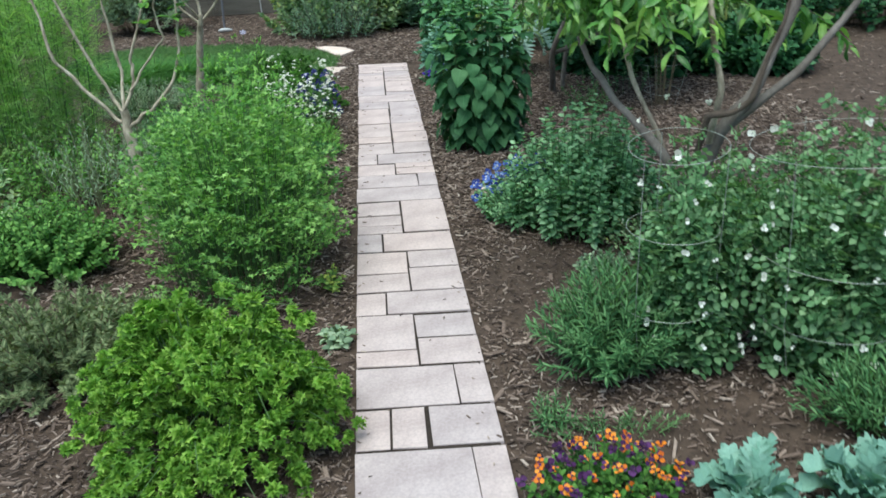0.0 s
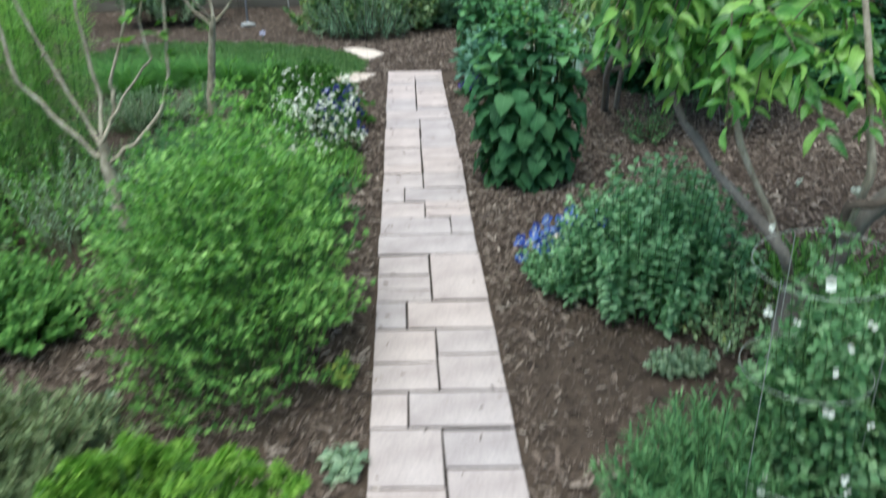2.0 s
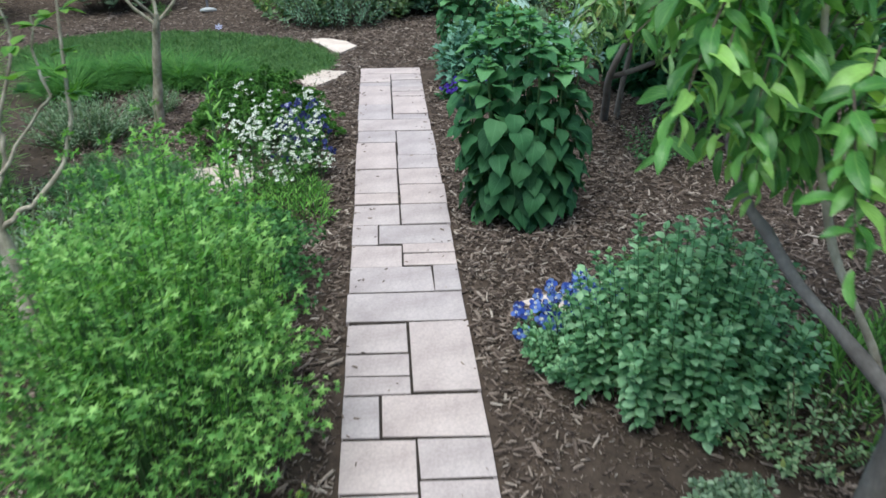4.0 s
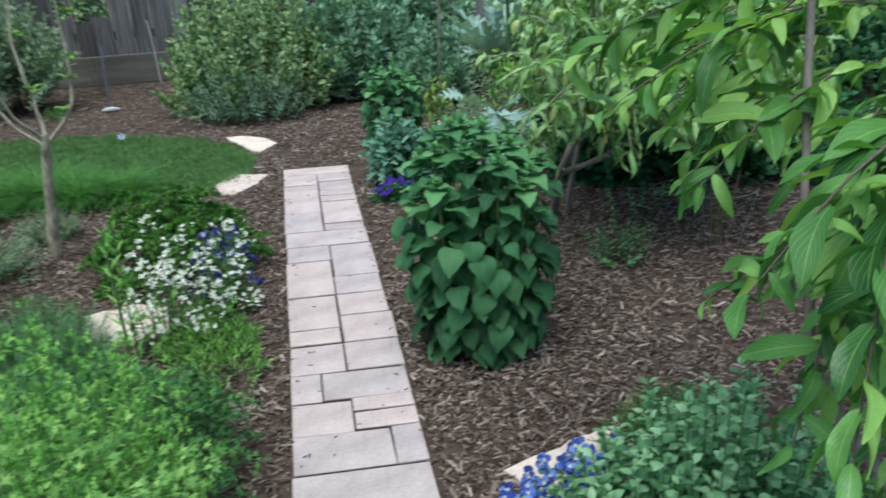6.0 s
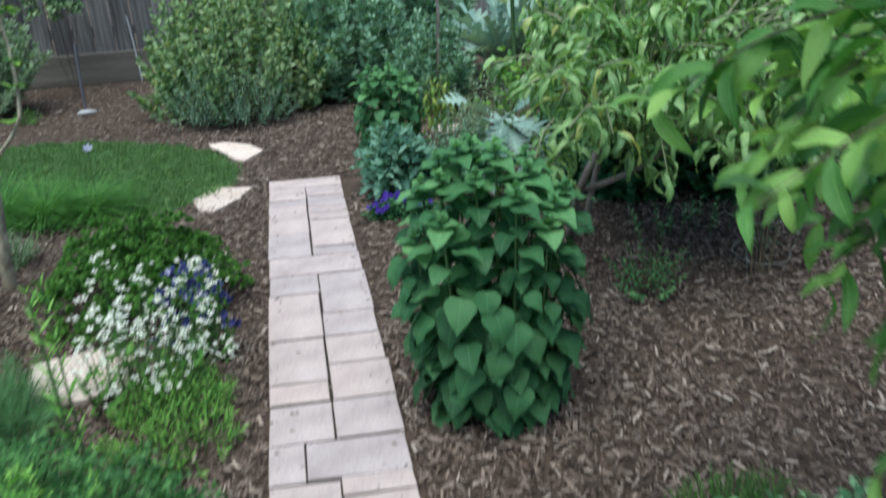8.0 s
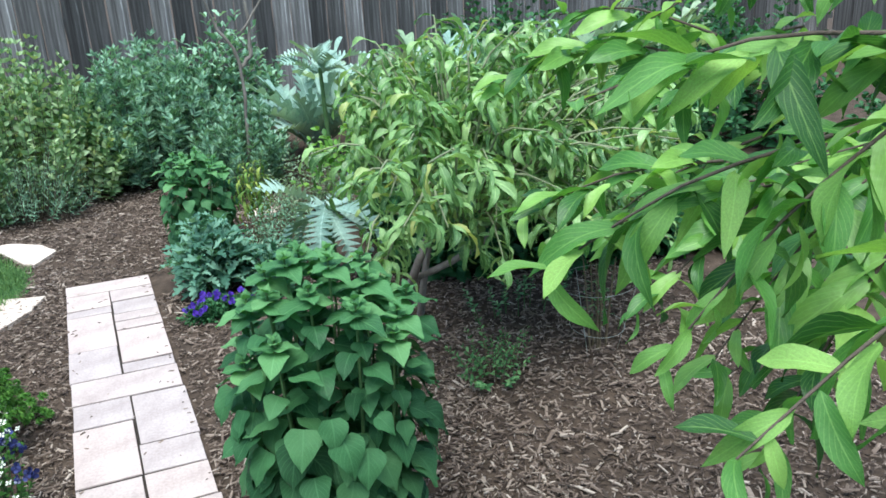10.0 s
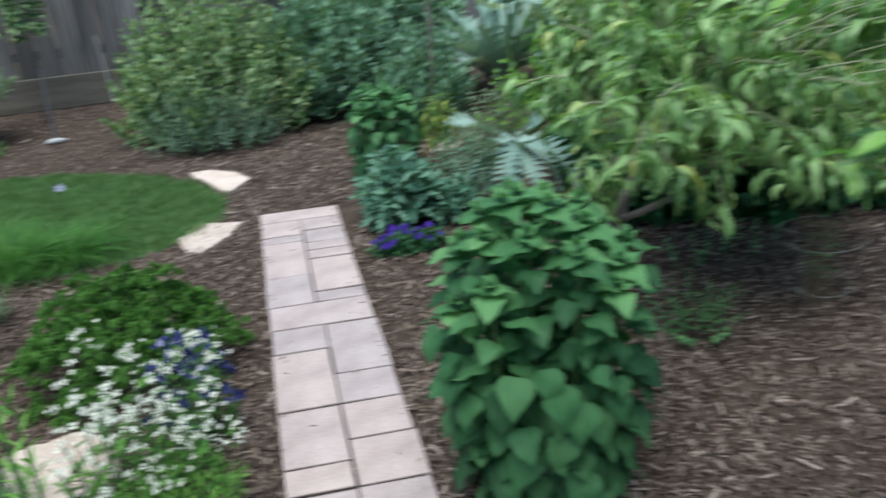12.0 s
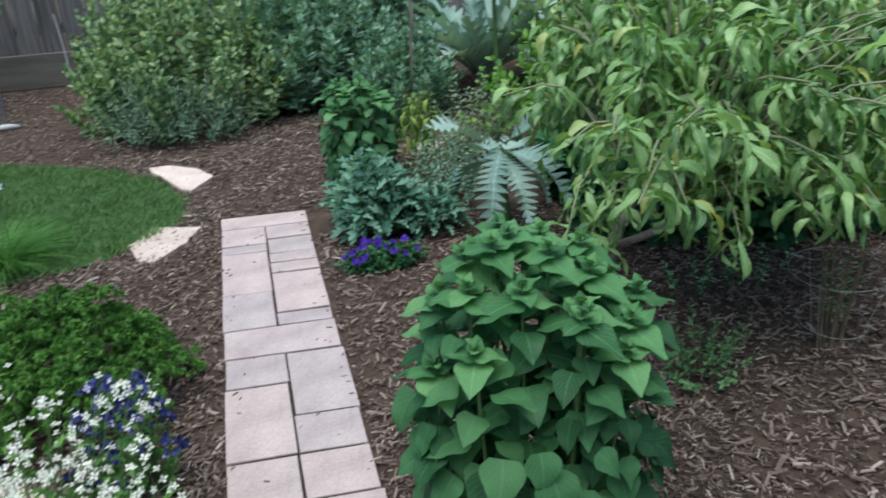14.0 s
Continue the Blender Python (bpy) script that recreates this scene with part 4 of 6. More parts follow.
def white_blossom(at, seed):
    """Wiry stems with loose heads of small white four-petalled flowers."""
    root = empty("rocket_plant", at, "leggy rocket plant covered in small white flowers", "herb")
    rr = np.random.default_rng(seed)
    lines, pos, sizes, ways = [], [], [], []
    lp, la, lu, ls = [], [], [], []
    for k in range(75):
        a, r = 2.4 * k, math.sqrt((k + 0.5) / 75)
        h = rr.uniform(0.14, 0.42) if k % 7 else rr.uniform(0.44, 0.56)
        b = np.array([0.18 * r * math.cos(a), 0.14 * r * math.sin(a), 0])
        e = np.array([0.06 + 0.30 * r * math.cos(a), 0.26 * r * math.sin(a), h])
        m = (b + e) / 2 + np.array([0, 0, 0.05])
        lines.append(([b, m, e], [0.0022, 0.0018, 0.0012]))
        for i in range(int(rr.integers(4, 9))):
            s = rr.uniform(0, 0.09)
            o = rr.normal(0, 0.014, 3)
            pos.append(e - (e - m) / np.linalg.norm(e - m) * s + o)
            ways.append((rr.normal(0, 0.5), rr.normal(0, 0.5) - 0.3, 1))
            sizes.append(rr.uniform(0.0075, 0.0125))
        for i in range(3):
            s = rr.uniform(0.1, 0.7)
            p = b * (1 - s) + e * s
            lp.append(p)
            t = rr.uniform(0, 6.28)
            la.append((math.cos(t), math.sin(t), rr.uniform(0.1, 0.9)))
            lu.append((0, 0, 1.0))
            ls.append(rr.uniform(0.03, 0.07))
    ways = np.array(ways)
    side = np.cross(ways, rr.normal(0, 1, ways.shape))
    tagged(part("stemwork", tubes("stemwork", lines, M["stem"], 3), root), kind="stuff")
    tagged(part("foliage", scatter("foliage", RAGGED, lp, la, lu, ls, M["darkp"]), root), kind="stuff")
    tagged(part("blossom", scatter("blossom", CROSS, pos, side, ways, sizes, M["petal_white"]), root, "small white four-petalled flowers"), kind="stuff")


white_blossom((-0.42, 5.97, 0), 31)
bush("low_herb", (-0.30, 5.75, 0), "low tufted yellow-green herb under white blossom", "herb", NARROW, "tops", seed=17, rx=0.24, ry=0.32, h=0.20, stems=130, nodes=6, per_node=2, size=(0.025, 0.05), start=0.2, spread=(45, 25), base=0.8, fill=0.6)


def violas(name, at, label, rx, ry, h, count, meshes, seed, leaf_mat="shrub", stems=60, size=(0.02, 0.035), face=(0, -0.8, 0.6)):
    root, lines, _ = bush(name, at, label, "flowers", OVAL, leaf_mat, seed=seed, rx=rx, ry=ry, h=h * 0.85, stems=stems, nodes=5, per_node=2, size=size, start=0.25, base=0.7, fill=0.6)
    rr = random.Random(seed)
    tips = [Vector(p[-1]) for p, _ in lines]
    rr.shuffle(tips)
    spots, faces = [], []
    for i in range(count):
        t = tips[i % len(tips)]
        spots.append(t + Vector((rr.uniform(-0.015, 0.015), rr.uniform(-0.015, 0.015), rr.uniform(0.0, 0.025))))
        faces.append((face[0] + rr.uniform(-0.5, 0.5), face[1] + rr.uniform(-0.5, 0.4), face[2] + rr.uniform(-0.2, 0.5)))
    flowers_on(root, "flower", meshes, spots, faces, seed)


violas("dark_viola", (-0.25, 6.2, 0), "navy and pale violet violas behind white blossom", 0.15, 0.12, 0.50, 130, [pansy("flower", "petal_navy", "petal_navy", 0.014), pansy("flower", "petal_navy", "petal_navy", 0.012), pansy("flower", "petal_navy", "petal_navy", 0.013), pansy("flower", "petal_lilac", "petal_navy", 0.009)], 32, "darkp", 40)


def sapling(name, at, label, trunk, limbs, leafy, seed, bark="bark_pale"):
    """A young fruit tree pruned to an open vase."""
    root = empty(name, at, label, "tree")
    rr = np.random.default_rng(seed)
    part("trunk", tube_mesh("trunk", *gnarl(*trunk, rr, 4, 0.003, 0.10), M[bark], 10, 3), root)
    for pts, rad in limbs:
        pts = [pts[0]] + [tuple(Vector(p) + Vector(rr.normal(0, 0.007, 3))) for p in pts[1:]]
        limb = part("limb", tube_mesh("limb", *gnarl(pts, [0.85 * r for r in rad], rr, 3, 0.0035), M[bark], 7, 2), root)
        lines = []
        for i in range(len(pts) * 3):
            k = rr.integers(1, len(pts))
            s = rr.random()
            p = Vector(pts[k - 1]).lerp(Vector(pts[k]), s)
            d = Vector(rr.normal(0, 1, 3)).normalized() * rr.uniform(0.008, 0.024)
            lines.append(([p, p + d], [0.003, 0.0012]))
        tagged(part("spurs", tubes("spurs", lines, M[bark], 4), limb), kind="stuff")
    pos, along, sizes = [], [], []
    for p in leafy:
        for i in range(5):
            t = rr.uniform(0, 6.28)
            pos.append(p)
            along.append((math.cos(t), math.sin(t), rr.uniform(-0.2, 0.7)))
            sizes.append(rr.uniform(0.04, 0.065))
    single_leaves(root, "leaf", [OVAL], M["citrus"], (np.array(pos), np.array(along), np.tile((0, 0, 1.0), (len(pos), 1)), np.array(sizes)), 300, "leaves")
    return root


sapling("fruit_sapling", (-0.99, 4.6, 0), "small pale-barked fruit sapling, nearly leafless",
        ([(0.03, 0, -0.02), (0.015, 0, 0.26), (0.0, 0, 0.45), (0.0, 0, 0.60)], [0.033, 0.027, 0.025, 0.016]),
        [([(0.0, 0, 0.53), (-0.05, 0.0, 0.56), (-0.15, 0, 0.72), (-0.24, 0, 0.85), (-0.30, 0.02, 1.09), (-0.33, 0.03, 1.32)], [0.011, 0.010, 0.009, 0.008, 0.006, 0.003]),
         ([(0.0, 0, 0.58), (-0.04, 0.03, 0.66), (-0.12, 0.05, 0.82), (-0.21, 0.05, 1.06), (-0.25, 0.05, 1.3)], [0.010, 0.009, 0.008, 0.006, 0.003]),
         ([(0.0, 0, 0.6), (0.0, 0.04, 0.76), (-0.01, 0.06, 1.05), (-0.03, 0.06, 1.3)], [0.009, 0.008, 0.006, 0.003]),
         ([(0.0, 0, 0.6), (0.05, 0.02, 0.72), (0.08, 0.04, 0.81), (0.14, 0.05, 1.06), (0.13, 0.05, 1.3)], [0.010, 0.009, 0.008, 0.006, 0.003]),
         ([(0.04, 0.01, 0.68), (0.12, 0.05, 0.80), (0.2, 0.08, 0.90), (0.19, 0.08, 1.01), (0.22, 0.08, 1.12)], [0.007, 0.006, 0.005, 0.004, 0.003]),
         ([(0.005, 0, 0.51), (0.07, -0.02, 0.55), (0.15, -0.03, 0.61), (0.255, -0.02, 0.71), (0.285, -0.02, 0.86), (0.305, -0.01, 1.04), (0.32, 0.0, 1.25)], [0.011, 0.010, 0.009, 0.008, 0.007, 0.006, 0.003])],
        [(0.19, -0.03, 0.93), (0.17, 0.0, 1.05), (0.24, 0.0, 1.1), (0.17, -0.05, 0.97), (0.15, 0.04, 1.17), (0.28, 0, 1.12), (0.1, 0.05, 1.1), (0.27, 0.0, 1.22), (0.2, 0.06, 1.2), (0.30, -0.02, 0.92), (0.31, -0.01, 1.03), (0.32, 0.0, 1.14), (0.33, 0.0, 1.22), (0.28, -0.04, 0.99)], 41)
sapling("fruit_sapling", (-1.2, 7.15, 0), "young apple sapling with a few fresh leaves",
        ([(0, 0, -0.02), (0.05, -0.05, 0.3), (0.10, -0.1, 0.55), (0.13, -0.14, 0.68)], [0.030, 0.025, 0.022, 0.015]),
        [([(0.11, -0.12, 0.62), (0.2, -0.15, 0.70), (0.29, -0.17, 0.82), (0.33, -0.18, 1.0), (0.31, -0.18, 1.15), (0.34, -0.2, 1.4)], [0.012, 0.011, 0.010, 0.008, 0.006, 0.003]),
         ([(0.11, -0.12, 0.62), (0.0, -0.14, 0.74), (-0.12, -0.14, 0.9), (-0.2, -0.14, 1.16), (-0.24, -0.14, 1.4)], [0.011, 0.010, 0.008, 0.006, 0.003]),
         ([(0.13, -0.14, 0.67), (0.12, -0.12, 0.85), (0.08, -0.1, 1.1), (0.1, -0.1, 1.35)], [0.011, 0.009, 0.007, 0.003]),
         ([(0.12, -0.13, 0.65), (0.04, -0.25, 0.8), (0.0, -0.3, 1.0), (-0.03, -0.3, 1.3)], [0.010, 0.008, 0.006, 0.003])],
        [(0.32, -0.18, 1.05), (0.3, -0.2, 0.95), (0.36, -0.2, 1.25), (0.1, -0.1, 1.15), (-0.14, -0.14, 0.95), (0.0, -0.3, 1.05), (0.26, -0.17, 0.8), (0.12, -0.12, 0.9), (-0.2, -0.14, 1.2)], 42)


def grass_clump(at, label, blades, height, spread, seed, mat="grass"):
    root = empty("ornamental_grass", at, label, "grass", "grass clumps by the lawn")
    rr = np.random.default_rng(seed)
    a = rr.uniform(0, 6.283, blades)
    r = np.sqrt(rr.uniform(0, 1, blades))
    pos = np.stack([0.07 * r * np.cos(a), 0.07 * r * np.sin(a), np.zeros(blades)], 1)
    along = np.stack([spread * r * np.cos(a), spread * r * np.sin(a), np.ones(blades)], 1) + rr.normal(0, 0.1, (blades, 3))
    part("blades", scatter("blades", GRASS, pos, along, np.stack([-np.cos(a), -np.sin(a), np.full(blades, 0.3)], 1), rr.uniform(0.6, 1.1, blades) * height, M[mat]), root)
    return root


for k, (x, y, h) in enumerate(((-1.48, 8.12, 0.34), (-1.24, 8.02, 0.32), (-1.75, 8.15, 0.32), (-1.0, 8.02, 0.30), (-1.9, 7.8, 0.32), (-2.1, 8.1, 0.34))):
    grass_clump((x, y, 0), "tuft of fine arching green grass at the lawn's edge", 700, 1.05 * h, 0.75, 50 + k)
iris = empty("iris", (-0.98, 8.12, 0), "single pale lilac flower on a slender stem", "flower")
part("stem", tube_mesh("stem", [(0, 0, 0), (0.01, 0, 0.2), (0.02, 0, 0.36)], [0.004, 0.003, 0.003], M["stem"], 5, 3), iris)
flowers_on(iris, "petals", [build_mesh("petals", f.v, [f.t], M["petal_lilac"]) for f in [flower(6, 0.024, 0.5, 0.8)]], [Vector((0.02, 0, 0.37))], [(0.1, -0.6, 0.8)])

# grey stake with a white foot in the mulch behind the lawn
stake = empty("garden_stake", (-1.56, 10.75, 0), "slim grey metal stake with a white foot", "stake")
part("pole", tube_mesh("pole", [(0, 0, 0), (0.01, 0, 0.3), (0.03, 0, 0.6)], [0.012, 0.012, 0.012], M["stake"], 8, 3), stake)
part("foot", tube_mesh("foot", [(-0.07, 0, 0.012), (-0.03, -0.02, 0.022), (0.03, -0.02, 0.024), (0.08, 0.01, 0.012)], [0.012, 0.022, 0.022, 0.012], M["white"], 8, 3), stake, "chalky white foot")

cane = empty("garden_cane", (-1.30, 12.0, 0), "slim pale cane leaning against the fence", "stake")
part("pole", tube_mesh("pole", [(0.02, 0.06, 0), (0.0, 0.09, 0.4), (-0.02, 0.11, 0.64)], [0.007, 0.007, 0.006], M["white"], 8, 3), cane)

# ---- east side of the path, near ----
OR = [pansy("flower", "petal_orange", "petal_plum", 0.014), pansy("flower", "petal_plum", "petal_plum", 0.015), pansy("flower", "petal_plum", "petal_orange", 0.014), pansy("flower", "petal_orange", "petal_plum", 0.012)]
violas("orange_pansies", (0.64, 2.52, 0), "orange and dark plum pansies in bloom", 0.22, 0.15, 0.18, 74, OR, 60, "darkp", 90, face=(0, -0.3, 0.7))


def frilled(name, at, label, mat, leaf, size, count, tilt, seed, category="plant", group=""):
    """A rosette of arching cut leaves."""
    root = empty(name, (at[0], at[1], 0), label, category, group)
    if at[2] > 0.05:
        part("stalk", tube_mesh("stalk", [(0.03, 0, -0.02), (0.01, 0, at[2] / 2), (0, 0, at[2] + 0.05)], [0.022, 0.018, 0.014], M["stem"], 7, 3), root)
    rr = np.random.default_rng(seed)
    k = np.arange(count)
    a = 2.4 * k
    e = np.radians(rr.uniform(*tilt, count))
    along = np.stack([np.cos(a) * np.cos(e), np.sin(a) * np.cos(e), np.sin(e)], 1)
    pos = np.stack([0.02 * np.cos(a), 0.02 * np.sin(a), at[2] + 0.01 + 0.06 * rr.random(count)], 1)
    up = np.stack([-np.cos(a) * 0.3, -np.sin(a) * 0.3, np.ones(count)], 1)
    single_leaves(root, "leaf", leaf if isinstance(leaf, list) else [leaf], M[mat], (pos, along, up, rr.uniform(*size, count)), 300, "leaves", seed=seed)


RUFFLED = pinnate(7, 0.6, 0.55, 0.35, 0.35, 0.2)
for x, y, s in ((0.98, 2.44, 1.0), (1.24, 2.40, 1.05), (1.44, 2.5, 0.95), (1.12, 2.2, 1.0)):
    frilled("frosted_kale", (x, y, 0), "pale aqua frilly-leaved kale rosette", "aqua", [RUFFLED, pinnate(6, 0.5, 0.6, 0.2, 0.3, 0.16)], (0.08 * s, 0.14 * s), 40, (15, 75), int(100 * x), "vegetable", "frosted kales")
bush("tarragon", (0.83, 3.12, 0), "soft green bushy tarragon", "herb", NARROW, "tarragon", seed=61, rx=0.29, ry=0.25, h=0.42, stems=170, nodes=14, per_node=2, size=(0.035, 0.06), start=0.2, spread=(60, 30), base=0.35, fill=0.7)
bush("tarragon_seedling", (0.57, 2.84, 0), "small green herb sprig", "herb", NARROW, "tarragon", seed=62, rx=0.08, ry=0.08, h=0.14, stems=14, nodes=7, per_node=2, size=(0.025, 0.04), start=0.1, base=0.4)
bush("silver_sprig", (1.0, 3.82, 0), "small silvery low herb", "herb", OVAL, "greygreen", seed=63, rx=0.14, ry=0.08, h=0.10, stems=26, nodes=6, per_node=2, size=(0.02, 0.035), start=0.1, base=0.4)
bush("silver_sprig", (0.74, 2.78, 0), "thin feathery grey-green weeds on bare soil", "herb", NARROW, "tarragon", seed=64, rx=0.25, ry=0.06, h=0.08, stems=30, nodes=6, per_node=2, size=(0.015, 0.03), start=0.1, base=0.7)
bush("dark_grassy_herb", (1.52, 2.72, 0), "dark grey-green feathery herb clump", "herb", NARROW, "tarragon", seed=65, rx=0.30, ry=0.18, h=0.26, stems=120, nodes=8, per_node=2, size=(0.03, 0.06), start=0.1, spread=(45, 25), base=0.5)


def ring(radius, z, wire=0.0009, n=40, tilt=(0, 0)):
    pts = [(radius * math.cos(a), radius * math.sin(a), z + tilt[0] * math.cos(a) + tilt[1] * math.sin(a)) for a in (2 * math.pi * i / n for i in range(n + 1))]
    return tube_mesh("ring", pts, [wire] * (n + 1), M["wire"], 6, 1)


def wire_cage(at, label, rings, legs=3):
    """A plant cage: wire rings on thin legs."""
    root = empty("wire_cage", at, label, "plant support", "plant cages")
    for r, z, t in rings:
        part("ring", ring(r, z, tilt=t), root)
    top = max(z for _, z, _ in rings)
    low = min(rings, key=lambda q: q[1])
    high = max(rings, key=lambda q: q[1])
    for i in range(legs):
        a = 1.57 + 2 * math.pi * i / legs
        part("leg", tube_mesh("leg", [(low[0] * 0.7 * math.cos(a), low[0] * 0.7 * math.sin(a), -0.03), (low[0] * math.cos(a), low[0] * math.sin(a), low[1]), (high[0] * math.cos(a), high[0] * math.sin(a), top)], [0.0010] * 3, M["wire"], 6, 1), root)


def pea_plant(at, label, rx, ry, h, stems, seed):
    root, lines, leaves = bush("pea_plant", at, label, "vegetable", PEA, "pea", group="pea plants", seed=seed, rx=rx, ry=ry, h=h, stems=stems, nodes=12, per_node=2, size=(0.040, 0.082), start=0.06, spread=(85, 50), base=0.62, fill=0.5, fall=0.3, jitter=1.2, droop=0.1, loose=1.1)
    rr = random.Random(seed)
    me = [build_mesh("flower", f.v, [f.t], M["petal_white"]) for f in (flower(3, 0.011, 0.25, 1.0), flower(2, 0.013, 0.3, 1.0), flower(2, 0.009, 0.4, 0.8))]
    spots, faces = [], []
    for i in range(50):
        a = rr.uniform(3.3, 6.2) if i % 4 else rr.uniform(0, 6.28)
        z = rr.uniform(0.12, 1.0) * h
        spots.append(Vector((rx * 1.08 * math.cos(a), ry * 1.08 * math.sin(a), z)))
        faces.append((math.cos(a) + rr.uniform(-0.4, 0.4), math.sin(a) + rr.uniform(-0.4, 0.4), 0.3))
    flowers_on(root, "flower", me, spots, faces, seed)


pea_plant((1.09, 3.14, 0), "white-flowered pea vine climbing a wire cage", 0.22, 0.19, 0.86, 72, 66)
pea_plant((1.50, 3.08, 0), "broad white-flowered pea vine over a wire cage", 0.31, 0.27, 0.90, 120, 67)
wire_cage((0.98, 3.08, 0), "round galvanised wire cage holding a pea vine", [(0.14, 0.75, (0.01, 0.01)), (0.135, 0.50, (0, 0)), (0.14, 0.25, (0, 0))])
wire_cage((1.48, 3.04, 0), "wide galvanised wire cage holding a pea vine", [(0.28, 0.74, (0.02, -0.02)), (0.25, 0.42, (0.0, 0.01)), (0.22, 0.2, (0, 0))])

# oregano and violas
bush("oregano_bush", (1.04, 4.32, 0), "large grey-green oregano bush with upright leafy shoots", "herb", OVAL, "sage", seed=68, rx=0.38, ry=0.34, h=0.62, stems=150, nodes=15, per_node=2, size=(0.030, 0.052), start=0.12, spread=(95, 55), base=0.8, fill=0.58, shrink=0.35, fall=0.5, loose=0.6, jitter=0.5)
bush("twiggy_weed", (1.25, 3.98, 0), "loose twiggy weeds in the shade of the peach tree", "herb", SMALL, "shrub", "stem_brown", seed=168, rx=0.25, ry=0.2, h=0.26, stems=40, nodes=6, per_node=2, size=(0.02, 0.035), start=0.2, spread=(70, 45), base=0.5, fill=0.4)
bush("oregano_fringe", (0.72, 4.46, 0), "low sprawling grey-green oregano shoots", "herb", OVAL, "sage", seed=69, rx=0.18, ry=0.24, h=0.24, stems=90, nodes=9, per_node=2, size=(0.018, 0.034), start=0.15, base=0.5, fill=0.6)
violas("blue_violas", (0.80, 4.59, 0), "bright blue violas in bloom beside oregano", 0.24, 0.13, 0.31, 110, [pansy("flower", "petal_blue", "petal_navy", 0.019), pansy("flower", "petal_blue", "petal_blue", 0.018)], 70, "sage", 50)
bush("rosemary_tuft", (1.16, 4.86, 0), "dark green needle-leaved low rosemary", "herb", NARROW, "darkp", seed=71, rx=0.24, ry=0.14, h=0.26, stems=120, nodes=9, per_node=2, size=(0.018, 0.03), start=0.2, spread=(50, 30), base=0.5)
bush("grass_weed", (1.62, 4.2, 0), "loose green grassy weeds around the peach trunk", "grass", NARROW, "bright", seed=72, rx=0.35, ry=0.32, h=0.32, stems=90, nodes=6, per_node=2, size=(0.05, 0.09), start=0.1, spread=(35, 20), base=0.8, fill=0.4)


def sunflower(at, label, rx, h, stems, seed, size, shell, group="leafy sunflowers", mat="heart"):
    """A bunch of upright stems, the middle ones tallest, with opposite heart-shaped leaves in tiers."""
    root = empty("sunflower_plant", at, label, "plant", group)
    rr = np.random.default_rng(seed)
    big, tip = [], []
    for k in range(stems):
        a, r = 2.399963 * k + rr.uniform(-0.3, 0.3), math.sqrt((k + 0.4) / stems)
        o = np.array([math.cos(a), math.sin(a), 0])
        top = h * (1.0 - 0.25 * r ** 2.4) * rr.uniform(0.9, 1.02)
        p0, p2 = o * rx * 0.55 * r, o * rx * 0.92 * r + (0, 0, top)
        p1 = o * rx * 0.85 * r + (0, 0, 0.55 * top)
        bez = lambda s: (1 - s) ** 2 * p0 + 2 * s * (1 - s) * p1 + s * s * p2
        part("stem", tube_mesh("stem", [bez(s) for s in (0, 0.25, 0.5, 0.75, 1)], [0.006, 0.0055, 0.005, 0.004, 0.003], M["stem"], 6, 3), root)
        nodes = max(4, round(top / 0.085))
        turn = rr.uniform(0, 6.28)
        for i in range(nodes):
            s = 0.12 + 0.80 * (i + 0.3 * rr.random()) / nodes
            turn += 1.57
            for j in (0, 3.1416):
                w = np.array([math.cos(turn + j), math.sin(turn + j), 0]) + o * 0.55 * r
                w /= np.linalg.norm(w)
                fall = 0.95 - 1.0 * s + rr.uniform(-0.25, 0.3)
                p = bez(s) + w * rr.uniform(0.025, 0.05) + (0, 0, 0.012)
                big.append((p, w - (0, 0, fall), w * 0.35 + np.array([rr.uniform(-0.3, 0.3), rr.uniform(-0.3, 0.3), 0.9]), rr.uniform(*size) * (1.08 - 0.42 * s)))
        for i in range(4):
            turn += 1.57
            for j in (0, 3.1416):
                w = np.array([math.cos(turn + j), math.sin(turn + j), -0.12 + 0.22 * i + 0.12 * i * i])
                tip.append((p2 - (0, 0, 0.035 - 0.012 * i), w, np.array([-0.5 * w[0], -0.5 * w[1], 1]), size[1] * (0.72, 0.50, 0.30, 0.2)[i] * rr.uniform(0.85, 1.15)))
    for k in range(shell):  # hanging outer leaves of the lower half
        s = (k + 0.5) / shell
        a = 2.399963 * k + rr.uniform(-0.3, 0.3)
        o = np.array([math.cos(a), math.sin(a), 0])
        r = rx * (0.74 + 0.30 * math.sin(1.6 * s)) * rr.uniform(0.82, 0.98)
        side = np.array([-o[1], o[0], 0]) * rr.uniform(-0.5, 0.5)
        big.append((o * r + (0, 0, h * (0.05 + 0.55 * s)), o * 0.8 + side - (0, 0, rr.uniform(0.4, 1.1)), o * 0.7 + np.array([rr.uniform(-0.4, 0.4), rr.uniform(-0.4, 0.4), 0.8]), rr.uniform(*size) * 0.88))
    leaves = tuple(np.array([e[i] for e in big]) for i in range(4))
    single_leaves(root, "leaf", HEARTS, M[mat], leaves, 300, "inner_leaves", keep=-np.hypot(leaves[0][:, 0], leaves[0][:, 1]), seed=seed)
    single_leaves(root, "tip_leaf", HEARTS[:1] + HEARTS[2:3], M["heart_tip"], tuple(np.array([e[i] for e in tip]) for i in range(4)), 300, "tip_leaves", seed=seed)


